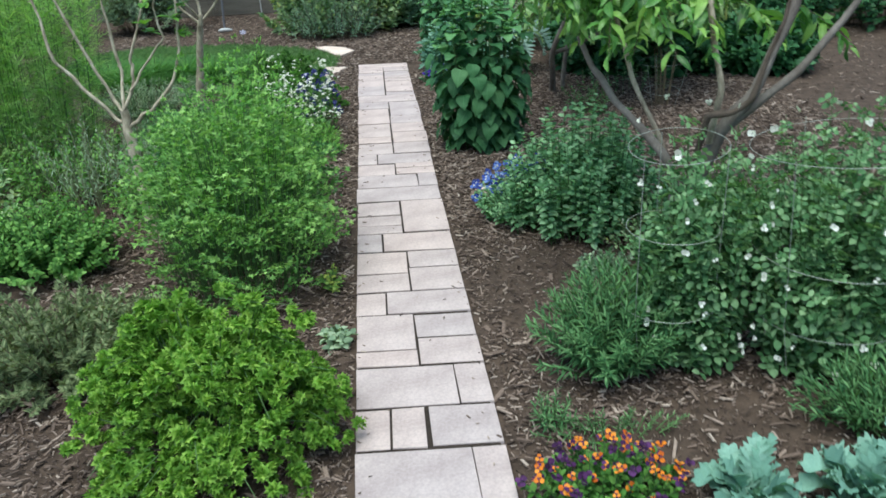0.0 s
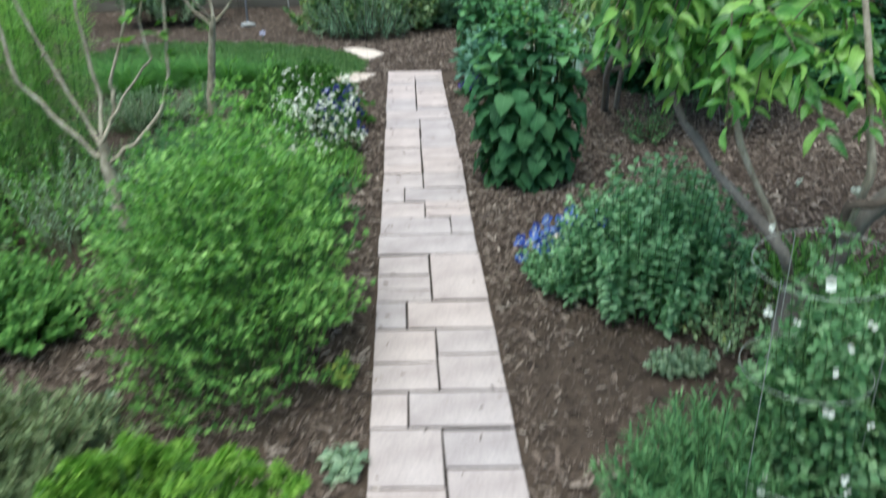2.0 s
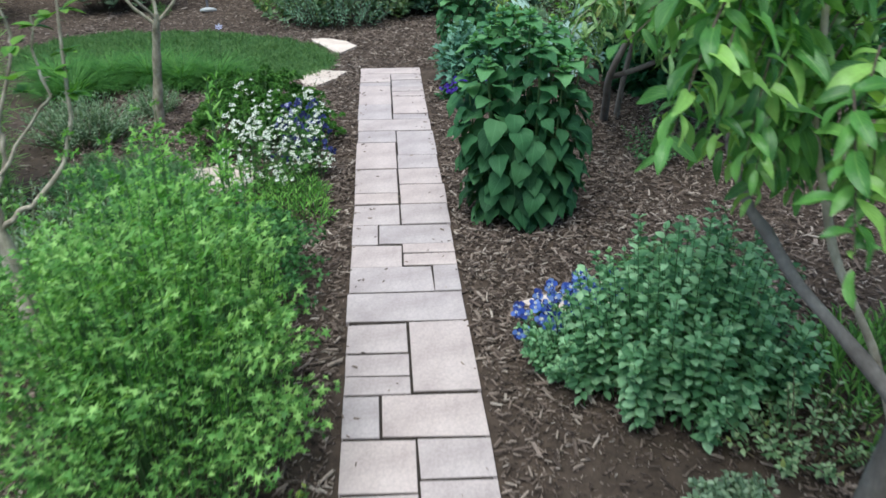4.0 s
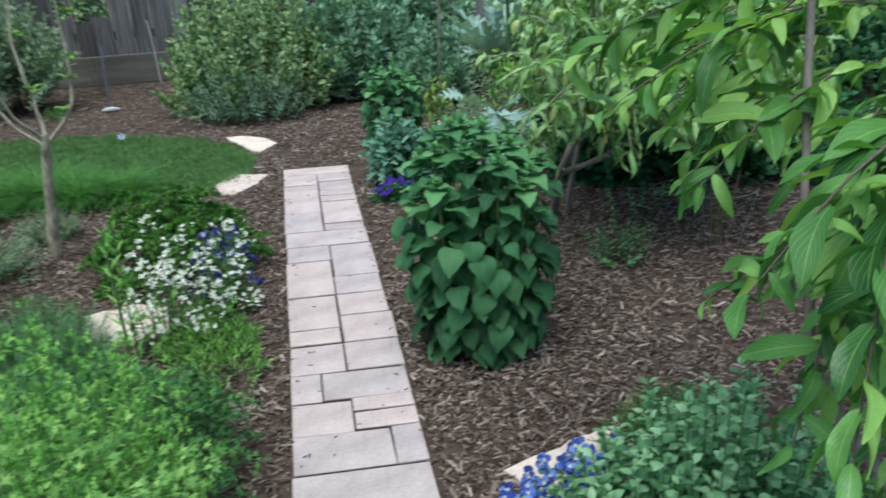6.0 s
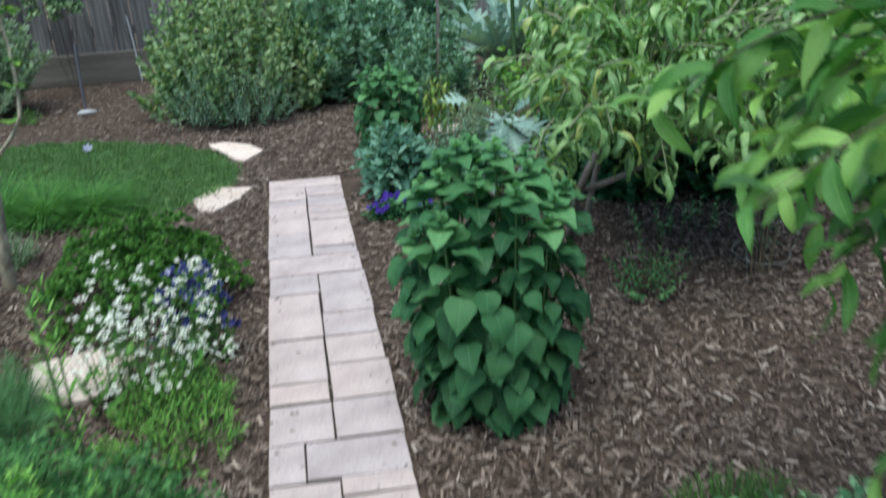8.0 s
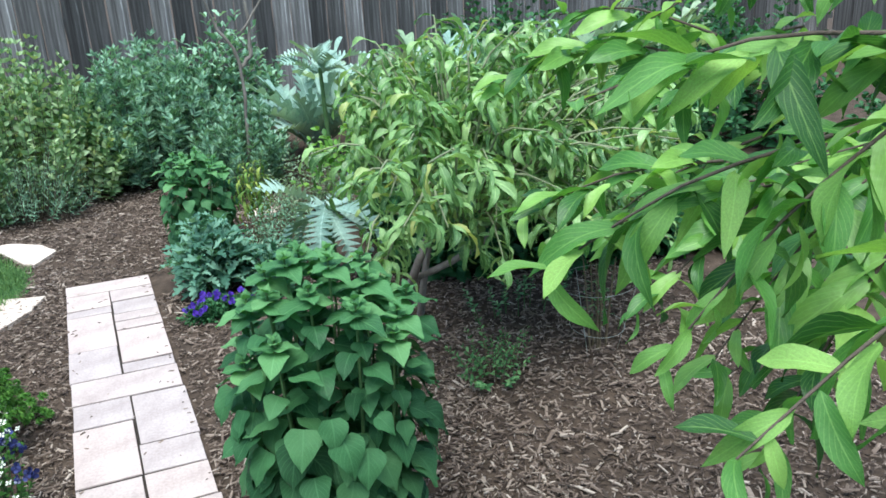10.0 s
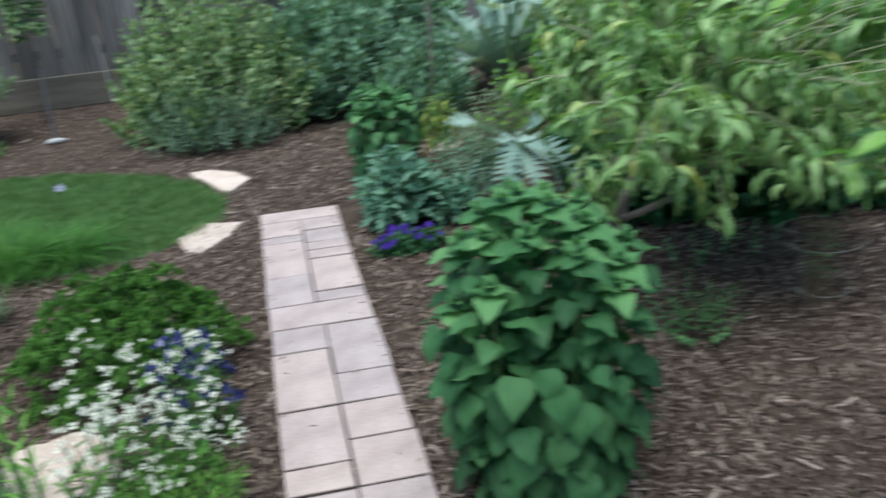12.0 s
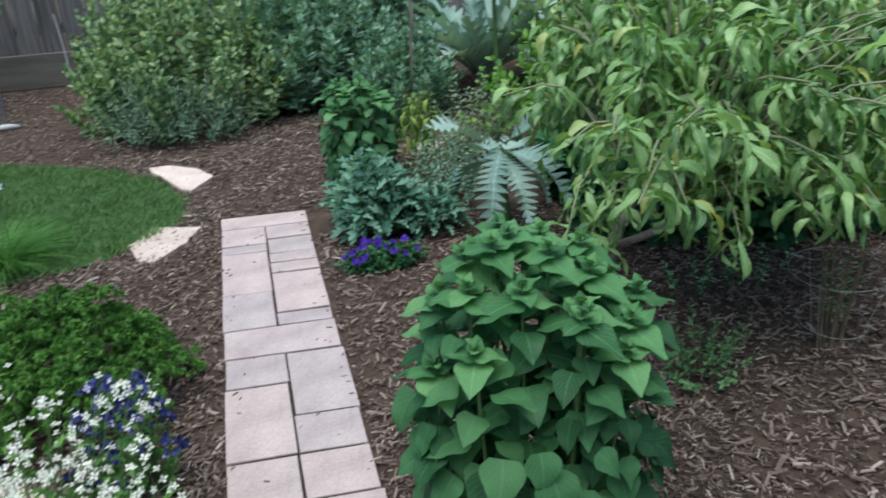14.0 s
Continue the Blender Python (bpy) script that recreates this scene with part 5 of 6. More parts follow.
sunflower((0.757, 5.66, 0), "dense leafy sunflower clump with heart-shaped green leaves", 0.275, 0.92, 26, 80, (0.080, 0.138), 120)
sunflower((0.80, 8.72, 0), "smaller leafy sunflower clump with heart-shaped leaves", 0.22, 0.60, 15, 81, (0.075, 0.125), 70)


# ---- the peach tree ----
def shoots(specs, leaves_each, size, seed, mat_r=0.0024):
    """Leafy shoots: (tip, way, reach). Returns stem lines and leaf places."""
    rr = np.random.default_rng(seed)
    lines, pos, along, up, sizes = [], [], [], [], []
    for tip, way, reach in specs:
        tip, way = np.array(tip, float), np.array(way, float)
        way /= np.linalg.norm(way)
        start = tip - way * reach + np.array([0, 0, 0.25 * reach])
        mid = (tip + start) / 2 + np.array([0, 0, 0.08 * reach])
        lines.append(([start, mid, tip], [mat_r * 1.4, mat_r, mat_r * 0.5]))
        n = leaves_each if tip[1] < 4.05 and tip[0] < 1.0 else leaves_each + 3
        for i in range(n):
            s = (i + rr.random()) / n
            p = (1 - s) ** 2 * start + 2 * s * (1 - s) * mid + s * s * tip
            a = 2.4 * i + rr.uniform(-0.4, 0.4)
            o = np.array([math.cos(a), math.sin(a), rr.uniform(-0.2, 0.5)])
            w = way * rr.uniform(0.1, 0.9) + o * 0.9
            w[2] += rr.uniform(-0.7, 0.35)
            pos.append(p)
            along.append(w)
            up.append((rr.uniform(-0.9, 0.9), rr.uniform(-0.9, 0.9), 1))
            sizes.append(rr.uniform(*size) * (0.7 + 0.5 * math.sin(math.pi * min(1, s + 0.15))))
    return lines, np.array(pos), np.array(along), np.array(up), np.array(sizes)


PEACH = (1.17, 3.55, 0)
peach = empty("peach_tree", PEACH, "young peach tree with long bright green leaves and small green fruit", "tree")
PEACH_LIMBS = [
    ([(1.17, 3.53, 0.42), (1.076, 3.45, 0.59), (0.985, 3.58, 0.713), (0.955, 3.74, 0.765), (0.92, 3.82, 0.83), (0.875, 3.86, 0.96), (0.85, 3.89, 1.15), (0.88, 3.97, 1.35), (0.92, 4.05, 1.65), (0.96, 4.15, 1.95)], [0.022, 0.020, 0.018, 0.018, 0.015, 0.010, 0.009, 0.008, 0.006, 0.004], "bark_grey"),
    ([(1.17, 3.54, 0.42), (1.11, 3.60, 0.62), (1.03, 3.68, 0.80), (0.97, 3.72, 1.03), (0.98, 3.80, 1.38), (1.05, 3.95, 1.9)], [0.013, 0.012, 0.011, 0.010, 0.008, 0.004], "bark_pale"),
    ([(1.18, 3.46, 0.49), (1.18, 3.43, 0.62), (1.19, 3.39, 0.74), (1.27, 3.38, 0.75), (1.32, 3.36, 0.81), (1.38, 3.34, 1.04), (1.43, 3.34, 1.4)], [0.016, 0.015, 0.015, 0.014, 0.013, 0.010, 0.004], "bark_dark"),
    ([(1.19, 3.53, 0.42), (1.27, 3.46, 0.66), (1.35, 3.42, 0.80), (1.44, 3.42, 1.06), (1.56, 3.47, 1.45), (1.63, 3.56, 1.9)], [0.036, 0.032, 0.027, 0.021, 0.014, 0.006], "bark_grey"),
    ([(1.29, 3.45, 0.69), (1.42, 3.42, 0.80), (1.51, 3.41, 0.89), (1.64, 3.41, 1.06), (1.84, 3.47, 1.4), (1.96, 3.56, 1.8)], [0.024, 0.020, 0.017, 0.014, 0.010, 0.005], "bark_grey"),
    ([(1.23, 3.46, 0.63), (1.23, 3.42, 0.73), (1.22, 3.39, 0.83), (1.18, 3.39, 1.04), (1.13, 3.47, 1.4), (1.11, 3.56, 1.8)], [0.018, 0.016, 0.014, 0.011, 0.008, 0.004], "bark_pale"),
]
part("trunk", tube_mesh("trunk", [(0.02, 0, -0.03), (0.0, 0, 0.2), (0.01, -0.02, 0.46)], [0.055, 0.046, 0.042], M["bark_grey"], 12, 5), peach)
wood = np.random.default_rng(89)
for pts, rad, mat in PEACH_LIMBS:
    part("limb", tube_mesh("limb", *gnarl([Vector(p) - Vector(PEACH) for p in pts], [0.72 * r for r in rad], wood, 2, 0.0035, 0.16), M[mat], 9, 2), peach)

# leafy shoots that hang towards the path
LOW_SHOOTS = [
    ((0.83, 3.3, 0.97), (-0.2, -0.7, -0.6), 0.24), ((0.95, 3.2, 1.07), (0.0, -0.8, -0.2), 0.26), ((1.0, 3.2, 0.98), (0.2, -0.8, -0.4), 0.24), ((0.85, 3.4, 1.08), (-0.4, -0.6, -0.2), 0.26), ((1.01, 3.22, 1.12), (0.2, -0.7, 0.1), 0.26),
    ((0.60, 3.50, 1.08), (-0.5, -0.4, -0.7), 0.26), ((0.53, 3.50, 1.26), (-0.8, -0.3, -0.2), 0.28), ((0.66, 3.44, 1.24), (-0.4, -0.7, -0.3), 0.26), ((0.57, 3.38, 1.15), (-0.5, -0.6, -0.5), 0.26),
    ((0.57, 3.97, 1.32), (-0.9, 0.1, -0.2), 0.28), ((0.61, 4.20, 1.51), (-0.8, 0.3, 0.1), 0.28), ((0.62, 4.28, 1.33), (-0.8, 0.4, -0.2), 0.27), ((0.68, 4.17, 1.27), (-0.7, 0.2, -0.5), 0.26),
    ((0.79, 3.65, 1.08), (-0.5, -0.3, -0.6), 0.22), ((0.79, 3.65, 1.0), (-0.5, -0.2, -0.7), 0.22), ((0.81, 3.6, 0.95), (-0.3, -0.4, -0.8), 0.2), ((0.76, 3.5, 1.05), (-0.4, -0.6, -0.6), 0.22),
    ((0.84, 3.6, 1.0), (-0.6, -0.5, -0.5), 0.24), ((0.95, 3.7, 0.92), (0.0, -0.5, -0.8), 0.22), ((0.83, 3.9, 1.07), (-0.7, 0.1, -0.5), 0.24), ((0.83, 3.8, 0.97), (-0.6, -0.1, -0.7), 0.22),
    ((0.87, 3.8, 1.18), (-0.6, -0.3, -0.3), 0.24), ((0.96, 3.9, 1.0), (-0.4, 0.3, -0.6), 0.22), ((0.97, 3.8, 0.9), (-0.3, -0.3, -0.7), 0.2), ((0.92, 3.7, 1.13), (-0.5, -0.5, -0.3), 0.24),
    ((1.04, 3.8, 0.96), (0.0, 0.1, -0.7), 0.2), ((1.04, 3.74, 0.86), (0.1, -0.4, -0.7), 0.2), ((0.9, 4.0, 1.17), (-0.6, 0.4, -0.2), 0.24), ((0.9, 3.8, 1.26), (-0.6, 0.1, 0.1), 0.24), ((0.68, 3.89, 1.22), (-0.9, -0.3, -0.2), 0.28), ((0.7, 3.68, 1.2), (-0.8, -0.5, -0.4), 0.26), ((0.74, 3.53, 1.2), (-0.6, -0.7, -0.3), 0.28),
    ((0.74, 3.5, 1.08), (-0.4, -0.6, -0.7), 0.25), ((0.72, 3.63, 1.05), (-0.5, -0.2, -0.9), 0.26), ((0.84, 3.61, 1.3), (-0.7, -0.4, 0.1), 0.25), ((0.84, 4.55, 1.24), (-0.6, 0.7, -0.1), 0.3),
    ((0.89, 4.43, 1.32), (-0.6, 0.6, 0.1), 0.28),
]
PATH_SHOOTS = [
    ((0.86, 4.28, 1.15), (-0.7, 0.4, -0.3), 0.28), ((0.74, 3.73, 1.17), (-0.8, -0.1, -0.4), 0.24), ((0.68, 3.49, 1.1), (-0.4, -0.5, -0.8), 0.26), ((0.95, 3.95, 1.36), (-0.7, 0.3, 0.2), 0.25),
    ((0.9, 4.04, 1.2), (-0.8, 0.3, -0.1), 0.26), ((0.8, 4.64, 1.26), (-0.6, 0.7, -0.1), 0.28), ((0.95, 4.87, 1.45), (-0.4, 0.8, 0.2), 0.32), ((1.0, 4.85, 1.52), (-0.3, 0.8, 0.3), 0.3),
    ((0.94, 4.56, 1.41), (-0.6, 0.5, 0.0), 0.28), ((0.88, 4.6, 1.22), (-0.7, 0.5, -0.3), 0.28), ((0.8, 4.24, 1.2), (-0.7, 0.2, -0.6), 0.26), ((0.84, 4.42, 1.18), (-0.7, 0.3, -0.4), 0.26),
    ((0.96, 4.31, 1.38), (-0.5, 0.3, 0.1), 0.28),
]
OUTER_SHOOTS = [
    ((0.96, 4.44, 1.3), (-0.5, 0.5, -0.2), 0.28), ((0.8, 4.16, 1.12), (-0.6, 0.1, -0.8), 0.22), ((1.09, 4.63, 1.42), (-0.2, 0.8, 0.0), 0.3), ((1.18, 4.54, 1.44), (0.0, 0.8, 0.1), 0.3),
    ((0.92, 4.98, 1.38), (-0.3, 0.9, -0.1), 0.3), ((1.12, 3.36, 1.02), (-0.3, -0.9, -0.3), 0.28), ((1.15, 3.3, 0.95), (-0.1, -0.8, -0.6), 0.26), ((0.97, 3.5, 0.93), (-0.4, -0.8, -0.3), 0.24),
    ((0.94, 3.55, 1.12), (-0.5, -0.7, 0.0), 0.25), ((1.04, 3.48, 1.06), (-0.3, -0.8, -0.1), 0.26), ((0.99, 3.8, 0.88), (-0.2, -0.5, -0.6), 0.2), ((0.77, 4.0, 0.98), (-0.8, 0.2, -0.3), 0.25),
    ((1.48, 3.54, 0.93), (0.3, -0.7, -0.3), 0.2),
]
FAR_SHOOTS = [
    ((1.66, 3.43, 0.92), (0.5, -0.7, -0.3), 0.22),
]
SPECS = LOW_SHOOTS + PATH_SHOOTS + OUTER_SHOOTS + FAR_SHOOTS
g = np.random.default_rng(90)
# last 60: high canopy mostly out of view, added to shade the mulch below
while len(SPECS) < 185:
    a, r, z = g.uniform(0, 6.283), 0.95 * math.sqrt(g.uniform(0.1, 1)), g.uniform(1.02, 2.0) if len(SPECS) < 125 else g.uniform(1.7, 2.3)
    x, y = 1.45 + 0.85 * r * math.cos(a), 4.0 + r * math.sin(a)
    if x > 0.95 and y > 3.2:
        SPECS.append(((x, y, z), (math.cos(a), math.sin(a), g.uniform(-0.5, 0.4)), g.uniform(0.22, 0.34)))
lines, pos, along, up, sizes = shoots(SPECS, 21, (0.054, 0.104), 91, 0.0017)
off = np.array(PEACH)
for pts, rad in lines:
    part("twig", tube_mesh("twig", [p - off for p in pts], rad, M["bark_dark"], 5, 3), peach)
near = np.hypot(pos[:, 0] - 0.5, pos[:, 1] - 3.9)
single_leaves(peach, "leaf", LANCES, M["peach"], (pos - off, along, up, sizes), 300, "leaves", keep=near, seed=92)
for x, y, z in ((1.15, 4.50, 1.42), (0.98, 4.52, 1.30), (1.02, 4.2, 1.2), (1.0, 4.35, 1.36)):
    bm = bmesh.new()
    bmesh.ops.create_icosphere(bm, subdivisions=2, radius=0.012)
    for v in bm.verts:
        v.co.z *= 1.15
        if v.co.x > 0.012:
            v.co.x *= 0.9
    fr = part("fruit", from_bm("fruit", bm, M["fruit"]), peach, "small fuzzy unripe peach")
    fr.location = Vector((x, y, z)) - Vector(PEACH)
    for f in fr.data.polygons:
        f.use_smooth = True

# ---- the tree with drooping leaves ----
DT = (1.46, 6.95, 0)
droopy = empty("drooping_tree", DT, "low spreading tree with whorls of drooping olive-green leaves", "tree")
g = np.random.default_rng(95)
part("trunk", tube_mesh("trunk", [(0, 0, -0.03), (-0.03, -0.14, 0.15), (-0.07, -0.33, 0.36), (0.02, -0.38, 0.6)], [0.026, 0.022, 0.019, 0.016], M["bark_grey"], 10, 5), droopy)
part("trunk", tube_mesh("trunk", [(0.08, 0.02, -0.03), (0.07, -0.1, 0.25), (0.1, -0.2, 0.6)], [0.019, 0.016, 0.013], M["bark_grey"], 9, 5), droopy)
part("limb", tube_mesh("limb", [(-0.06, -0.30, 0.33), (0.1, -0.36, 0.40), (0.28, -0.38, 0.50), (0.6, -0.3, 0.75)], [0.016, 0.015, 0.013, 0.010], M["bark_grey"], 8, 5), droopy)
WHORLS = [(1.03, 5.74, 0.89), (0.99, 5.80, 1.04), (1.11, 5.72, 1.07), (1.02, 6.68, 0.92), (0.95, 5.95, 0.98), (1.22, 5.85, 0.82), (1.13, 5.9, 0.86), (1.06, 5.92, 0.93), (1.2, 6.0, 0.80), (1.42, 5.95, 0.92)]
while len(WHORLS) < 330:
    a, r = g.uniform(0, 6.283), math.sqrt(g.uniform(0, 1))
    x, y = 1.78 + 0.98 * r * math.cos(a), 6.72 + 0.82 * r * math.sin(a)
    z = (1.42 - 0.42 * r * r) * g.uniform(0.5, 1.0)
    if y > 5.7 and not (x < 1.3 and y > 6.25):
        WHORLS.append((x, y, max(0.55, z)))
lines, pos, along, up, sizes = [], [], [], [], []
for x, y, z in WHORLS:
    tip = np.array([x, y, z]) - np.array(DT)
    base = np.array([0.06 + 0.3 * tip[0], -0.3 + 0.3 * tip[1], 0.45 + 0.25 * tip[2]])
    mid = (base + tip) / 2 + np.array([g.uniform(-0.06, 0.06), g.uniform(-0.06, 0.06), 0.13])
    lines.append(([base, mid, tip], [0.007, 0.0045, 0.0025]))
    for i in range(15):
        a = 2.4 * i + g.uniform(-0.3, 0.3)
        e = g.uniform(-0.5, 0.6)
        pos.append(tip - (tip - mid) / np.linalg.norm(tip - mid) * g.uniform(0, 0.20))
        along.append((math.cos(a), math.sin(a), e))
        up.append((g.uniform(-0.5, 0.5), g.uniform(-0.5, 0.5), 1))
        sizes.append(g.uniform(0.085, 0.185))
for pts, rad in lines:
    part("branch", tube_mesh("branch", pts, rad, M["branchlet"], 5, 3), droopy)
pos = np.array(pos)
near = np.hypot(pos[:, 0] + DT[0] - 0.2, pos[:, 1] + DT[1] - 4.2)
single_leaves(droopy, "leaf", DROOPS, M["mango"], (pos, np.array(along), np.array(up), np.array(sizes)), 300, "leaves", keep=near, seed=96)

# ---- east side, far ----
bush("sparse_weed", (1.56, 6.24, 0), "sparse low grey-green weed in the mulch", "herb", SMALL, "tarragon", "stem_brown", seed=100, rx=0.24, ry=0.18, h=0.30, stems=26, nodes=8, per_node=2, size=(0.018, 0.034), start=0.2, base=0.4, fill=0.5)
bush("sparse_weed", (1.95, 6.75, 0), "thin seedling weeds in shade", "herb", SMALL, "sage", seed=101, rx=0.3, ry=0.12, h=0.2, stems=14, nodes=5, per_node=2, size=(0.02, 0.04), start=0.4, base=0.8, fill=0.5, column=True)
wire_cage((2.07, 6.27, 0), "round galvanised wire cage around a dying seedling", [(0.165, 0.31, (0.01, 0)), (0.115, 0.11, (0, 0.01))])
bush("caged_seedling", (2.07, 6.27, 0), "thin brown-stemmed seedling inside a wire cage", "herb", NARROW, "tarragon", "stem_brown", stem_r=0.006, seed=102, rx=0.10, ry=0.08, h=0.42, stems=9, nodes=6, per_node=2, size=(0.03, 0.05), start=0.3, base=0.5, column=True)


def frilly_clump(name, at, label, rx, h, stems, seed, mat="poppy", size=(0.08, 0.14)):
    bush(name, at, label, "plant", RAGGED, mat, seed=seed, rx=rx, ry=rx, h=h, stems=stems, nodes=5, per_node=2, size=size, start=0.3, spread=(65, 35), base=0.4, fill=0.6, stem_r=0.004)


frilly_clump("poppy_plant", (0.74, 7.86, 0), "blue-green frilly-leaved poppy clump", 0.24, 0.43, 34, 103, size=(0.11, 0.19))
frilly_clump("poppy_plant", (1.0, 7.75, 0), "blue-green frilly-leaved poppy clump", 0.14, 0.26, 14, 104)
violas("purple_violas", (0.70, 7.46, 0), "deep purple violas among dark leaves", 0.22, 0.10, 0.15, 20, [pansy("flower", "petal_purple", "petal_purple", 0.017)], 105, "dark", 110)
frilled("artichoke", (1.34, 7.72, 0.34), "silvery artichoke with deeply cut arching leaves", "silver", THISTLE, (0.30, 0.44), 12, (-25, 40), 106, "plant", "silver artichokes")
frilled("artichoke", (1.95, 9.75, 0.8), "silvery artichoke with deeply cut arching leaves", "silver", THISTLE, (0.3, 0.42), 12, (0, 60), 107, "plant", "silver artichokes")
frilled("artichoke", (3.2, 9.4, 0.3), "silvery artichoke with deeply cut arching leaves", "silver", THISTLE, (0.6, 0.9), 18, (25, 75), 108, "plant", "silver artichokes")
bush("yellowing_plant", (1.12, 8.55, 0), "wilting plant with yellowing drooping leaves", "plant", DROOPS[0], "yellow", "stem_brown", seed=109, rx=0.13, ry=0.13, h=0.55, stems=12, nodes=5, per_node=2, size=(0.08, 0.14), start=0.4, spread=(80, 60), base=0.4, droop=0.5, column=True)
bush("dull_herb", (1.18, 8.2, 0), "dull grey-green twiggy herb in shade", "herb", SMALL, "bluegreen", "stem_brown", seed=110, rx=0.26, ry=0.3, h=0.42, stems=70, nodes=8, per_node=2, size=(0.02, 0.04), start=0.2, base=0.5, fill=0.5)
bush("citrus_shrub", (2.2, 8.5, 0), "bright yellow-green citrus shrub behind the tree", "shrub", blade(4, 0.5, 0.2, 0.3, 0.0, 1), "citrus", "bark_grey", seed=111, rx=0.85, ry=0.4, h=1.1, stems=110, nodes=9, per_node=2, size=(0.06, 0.10), start=0.4, base=0.3, fill=0.7)


def cardoon(at, label, count, length, seed):
    frilled("cardoon", at, label, "silver" if seed % 3 == 0 else "greygreen", [pinnate(9, 0.30, 0.8, 0.5, 0.4, 0.05), pinnate(7, 0.24, 0.75, 0.3, 0.4, 0.04)], length, count, (40, 85), seed, "plant", "cardoons along the fence")


for k, (x, y, s) in enumerate(((2.0, 10.2, 1.0), (2.6, 10.5, 1.1), (3.2, 10.2, 1.1), (3.9, 10.5, 1.15), (4.6, 10.2, 1.1), (5.4, 10.3, 1.1))):
    cardoon((x, y, 0.1), "tall clump of upright grey-green cardoon leaves", 34, (0.6 * s, 1.05 * s), 120 + k)

# bare pale tree in front of the fence
sapling("bare_tree", (1.28, 9.65, 0), "small bare pale-barked tree against the fence",
        ([(0, 0, -0.02), (0.04, 0, 0.3), (0.06, 0, 0.7), (0.06, 0, 0.98)], [0.016, 0.014, 0.012, 0.011]),
        [([(0.06, 0, 0.94), (0.02, 0, 1.06), (-0.06, 0, 1.2), (-0.13, 0, 1.4), (-0.26, 0, 1.58)], [0.016, 0.014, 0.012, 0.009, 0.005]),
         ([(0.07, 0.02, 0.92), (0.14, 0.02, 1.0), (0.16, 0.02, 1.2), (0.14, 0.02, 1.5), (0.15, 0.02, 1.85)], [0.018, 0.017, 0.015, 0.012, 0.006]),
         ([(0.10, 0.0, 1.17), (0.2, 0, 1.29), (0.32, 0, 1.45), (0.36, 0, 1.65)], [0.011, 0.010, 0.008, 0.004])], [], 130, "bark_grey")

# shrubs along the back
SH = dict(stem_r=0.0035, stem_mat="bark_dark")
bush("bay_shrub", (-0.22, 10.35, 0), "dense rounded green shrub with small pale-tipped leaves", "shrub", FAR, "shrub", seed=140, rx=0.84, ry=0.75, h=1.36, stems=200, nodes=14, per_node=3, size=(0.05, 0.088), start=0.06, spread=(70, 30), loose=1.6, jitter=1.0, base=0.75, fill=0.7, fall=0.68, **SH)
bush("low_shrub", (-0.25, 9.85, 0), "low green shrub with upright leafy shoots", "shrub", NARROW, "bluegreen", seed=141, rx=0.62, ry=0.32, h=0.62, stems=170, nodes=12, per_node=2, size=(0.035, 0.06), start=0.15, spread=(60, 35), base=0.6, fill=0.6, **SH)
bush("grey_shrub", (0.75, 10.6, 0), "grey-green leafy shrub in front of the fence", "shrub", SPRIG, "bluegreen", seed=142, rx=0.66, ry=0.6, h=1.2, stems=150, nodes=12, per_node=2, size=(0.07, 0.12), start=0.08, spread=(80, 45), loose=0.7, base=0.75, fill=0.7, fall=0.45, **SH)
bush("grey_shrub", (1.45, 10.9, 0), "tall blue-green leafy shrub by the fence", "shrub", pinnate(3, 0.45, 0.5, 0.3, 0.3, 0.06), "bluegreen", seed=143, rx=0.6, ry=0.5, h=1.35, stems=90, nodes=9, per_node=2, size=(0.09, 0.15), start=0.25, spread=(60, 35), base=0.4, fill=0.75, **SH)
bush("grey_shrub", (-2.5, 11.0, 0), "soft grey-green shrub by the fence", "shrub", SPRIG, "greygreen", seed=144, rx=0.75, ry=0.5, h=1.25, stems=130, nodes=12, per_node=2, size=(0.06, 0.10), start=0.2, base=0.4, fill=0.7, **SH)
bush("leafy_shrub", (-1.78, 11.55, 0), "green leafy shrub against the dark fence", "shrub", FAR, "shrub", seed=145, rx=0.5, ry=0.3, h=1.75, stems=5, nodes=34, per_node=9, size=(0.06, 0.10), start=0.42, base=0.05, droop=0.4, fill=0.8, column=True, **SH)
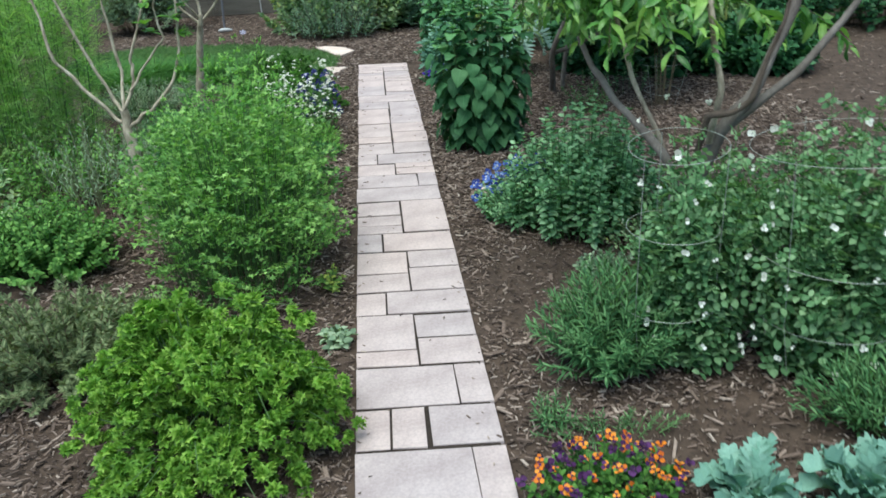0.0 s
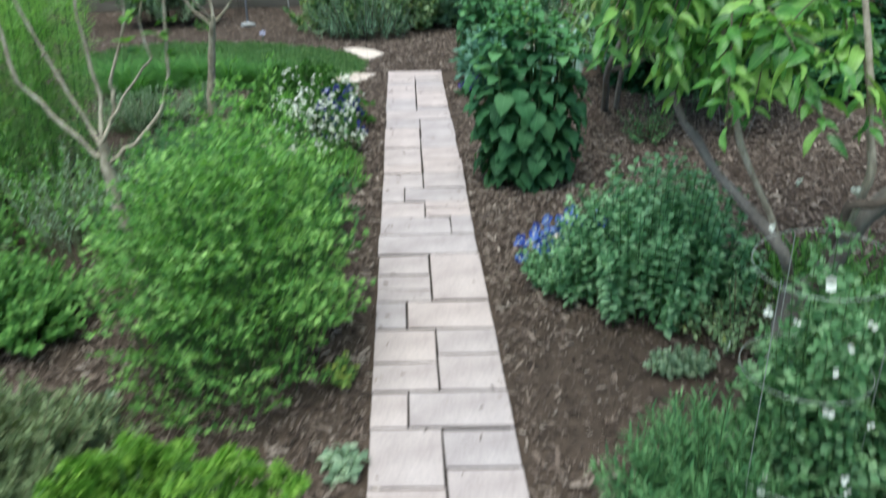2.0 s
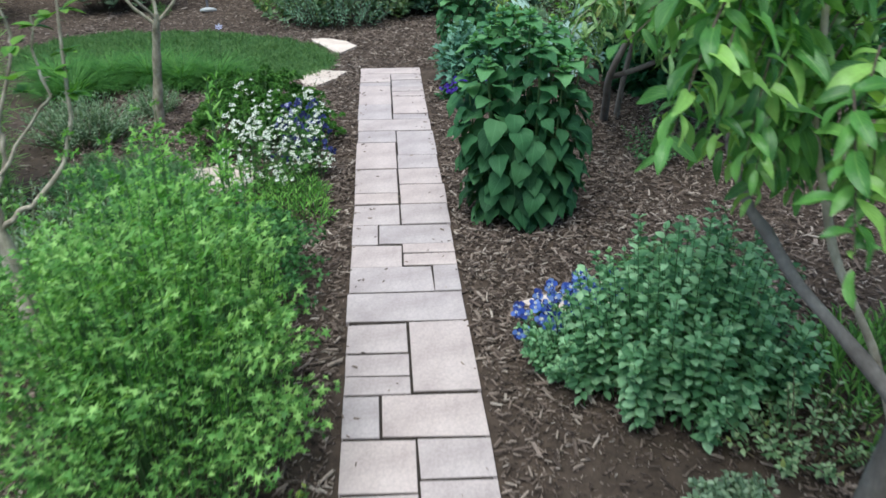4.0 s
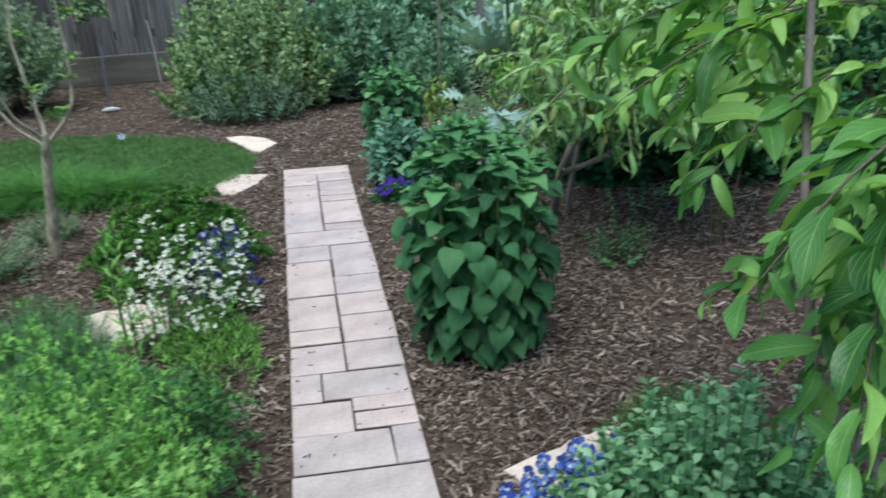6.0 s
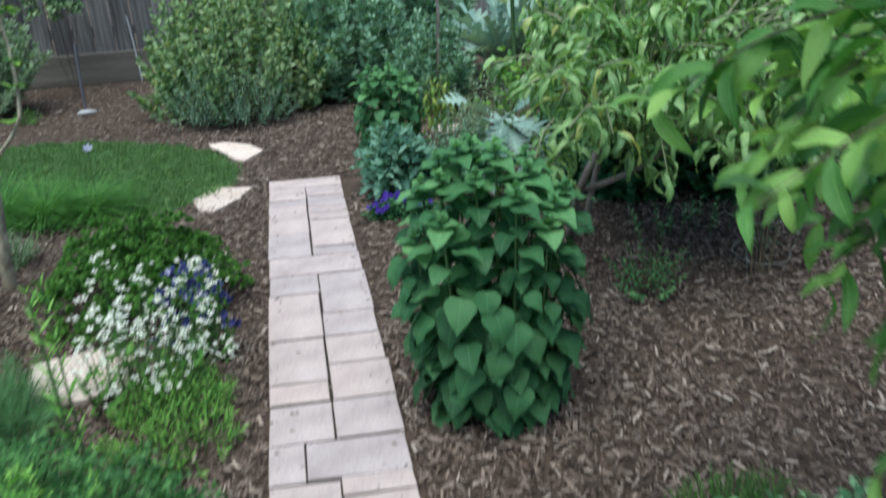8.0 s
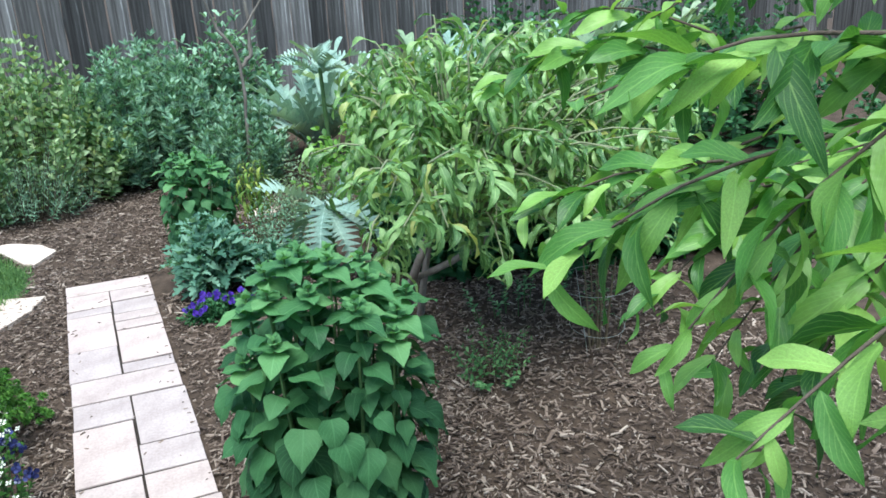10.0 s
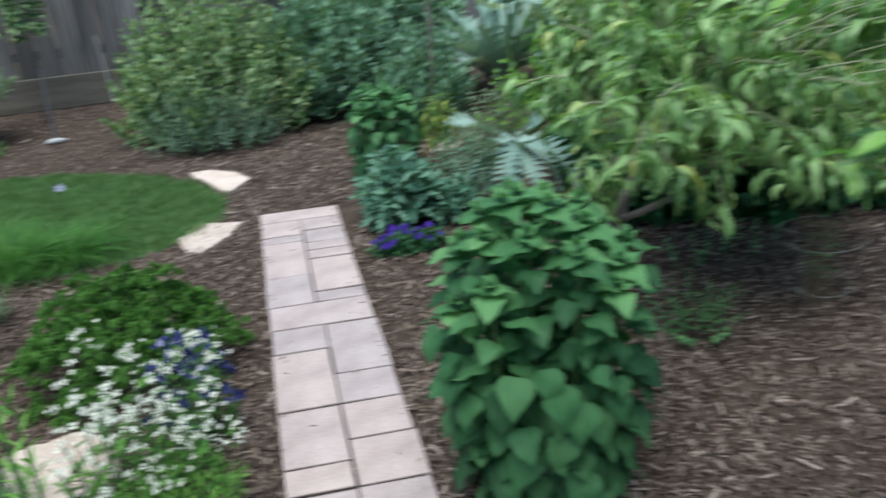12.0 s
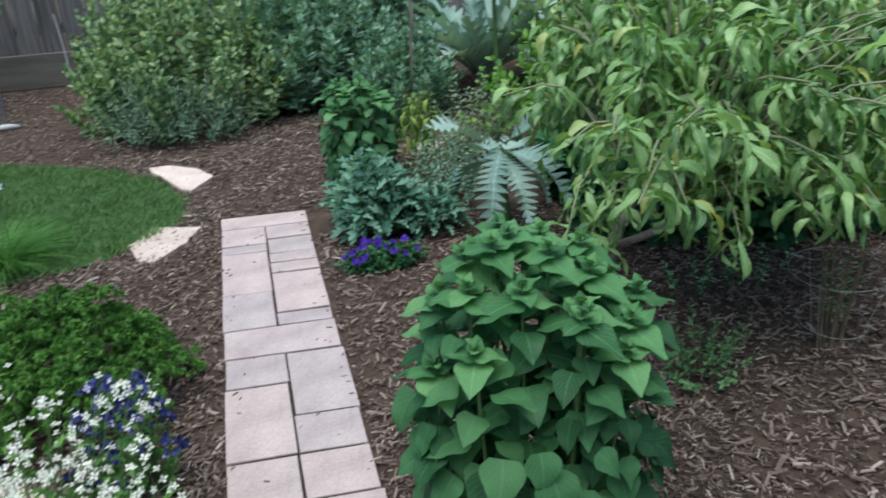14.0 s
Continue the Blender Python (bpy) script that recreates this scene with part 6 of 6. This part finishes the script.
bush("leafy_shrub", (-4.2, 10.6, 0), "large green leafy shrub by the fence", "shrub", FAR, "shrub", seed=146, rx=1.0, ry=0.8, h=1.5, stems=160, nodes=11, per_node=2, size=(0.06, 0.10), start=0.25, base=0.4, fill=0.7, **SH)
# dark plants; the first five also stand in for deep shade beneath the drooping tree
for k, (x, y, r, h) in enumerate(((2.0, 7.5, 0.42, 0.42), (2.6, 7.3, 0.45, 0.45), (3.2, 7.2, 0.5, 0.5), (2.0, 8.0, 0.45, 0.5), (2.8, 7.9, 0.5, 0.6), (3.9, 8.6, 0.8, 1.1), (5.3, 8.8, 0.9, 1.3), (6.2, 7.6, 0.8, 1.2), (4.4, 11.4, 0.9, 1.5), (6.4, 10.9, 1.0, 1.6))):
    bush("dark_shrub", (x, y, 0), "dark green leafy shrub at the garden's edge", "shrub", FAR, "dark", seed=150 + k, rx=r, ry=r * 0.8, h=h, stems=100, nodes=11, per_node=2, size=(0.07, 0.12), start=0.1, base=0.6, fill=0.6, loose=0.7, group="dark shrubs", **SH)
bush("grey_shrub", (1.3, 9.75, 0), "low blue-green shrub at the foot of a bare tree", "shrub", SPRIG, "bluegreen", seed=170, rx=0.42, ry=0.35, h=0.8, stems=80, nodes=10, per_node=2, size=(0.06, 0.10), start=0.1, base=0.6, fill=0.6, fall=0.5, **SH)
bush("dull_herb", (1.55, 8.85, 0), "dull grey-green twiggy shrub in shade", "shrub", SMALL, "greygreen", "stem_brown", seed=171, rx=0.35, ry=0.3, h=0.55, stems=70, nodes=9, per_node=2, size=(0.03, 0.05), start=0.15, base=0.6, fill=0.5)
bush("tuft", (-1.0, 10.9, 0), "small green tuft in the mulch", "grass", NARROW, "bright", seed=160, rx=0.12, ry=0.1, h=0.12, stems=24, nodes=4, per_node=2, size=(0.03, 0.05), start=0.1, base=0.6)
bush("tuft", (-2.0, 10.6, 0), "small green tuft in the mulch", "grass", NARROW, "bright", seed=161, rx=0.14, ry=0.1, h=0.14, stems=24, nodes=4, per_node=2, size=(0.03, 0.05), start=0.1, base=0.6)
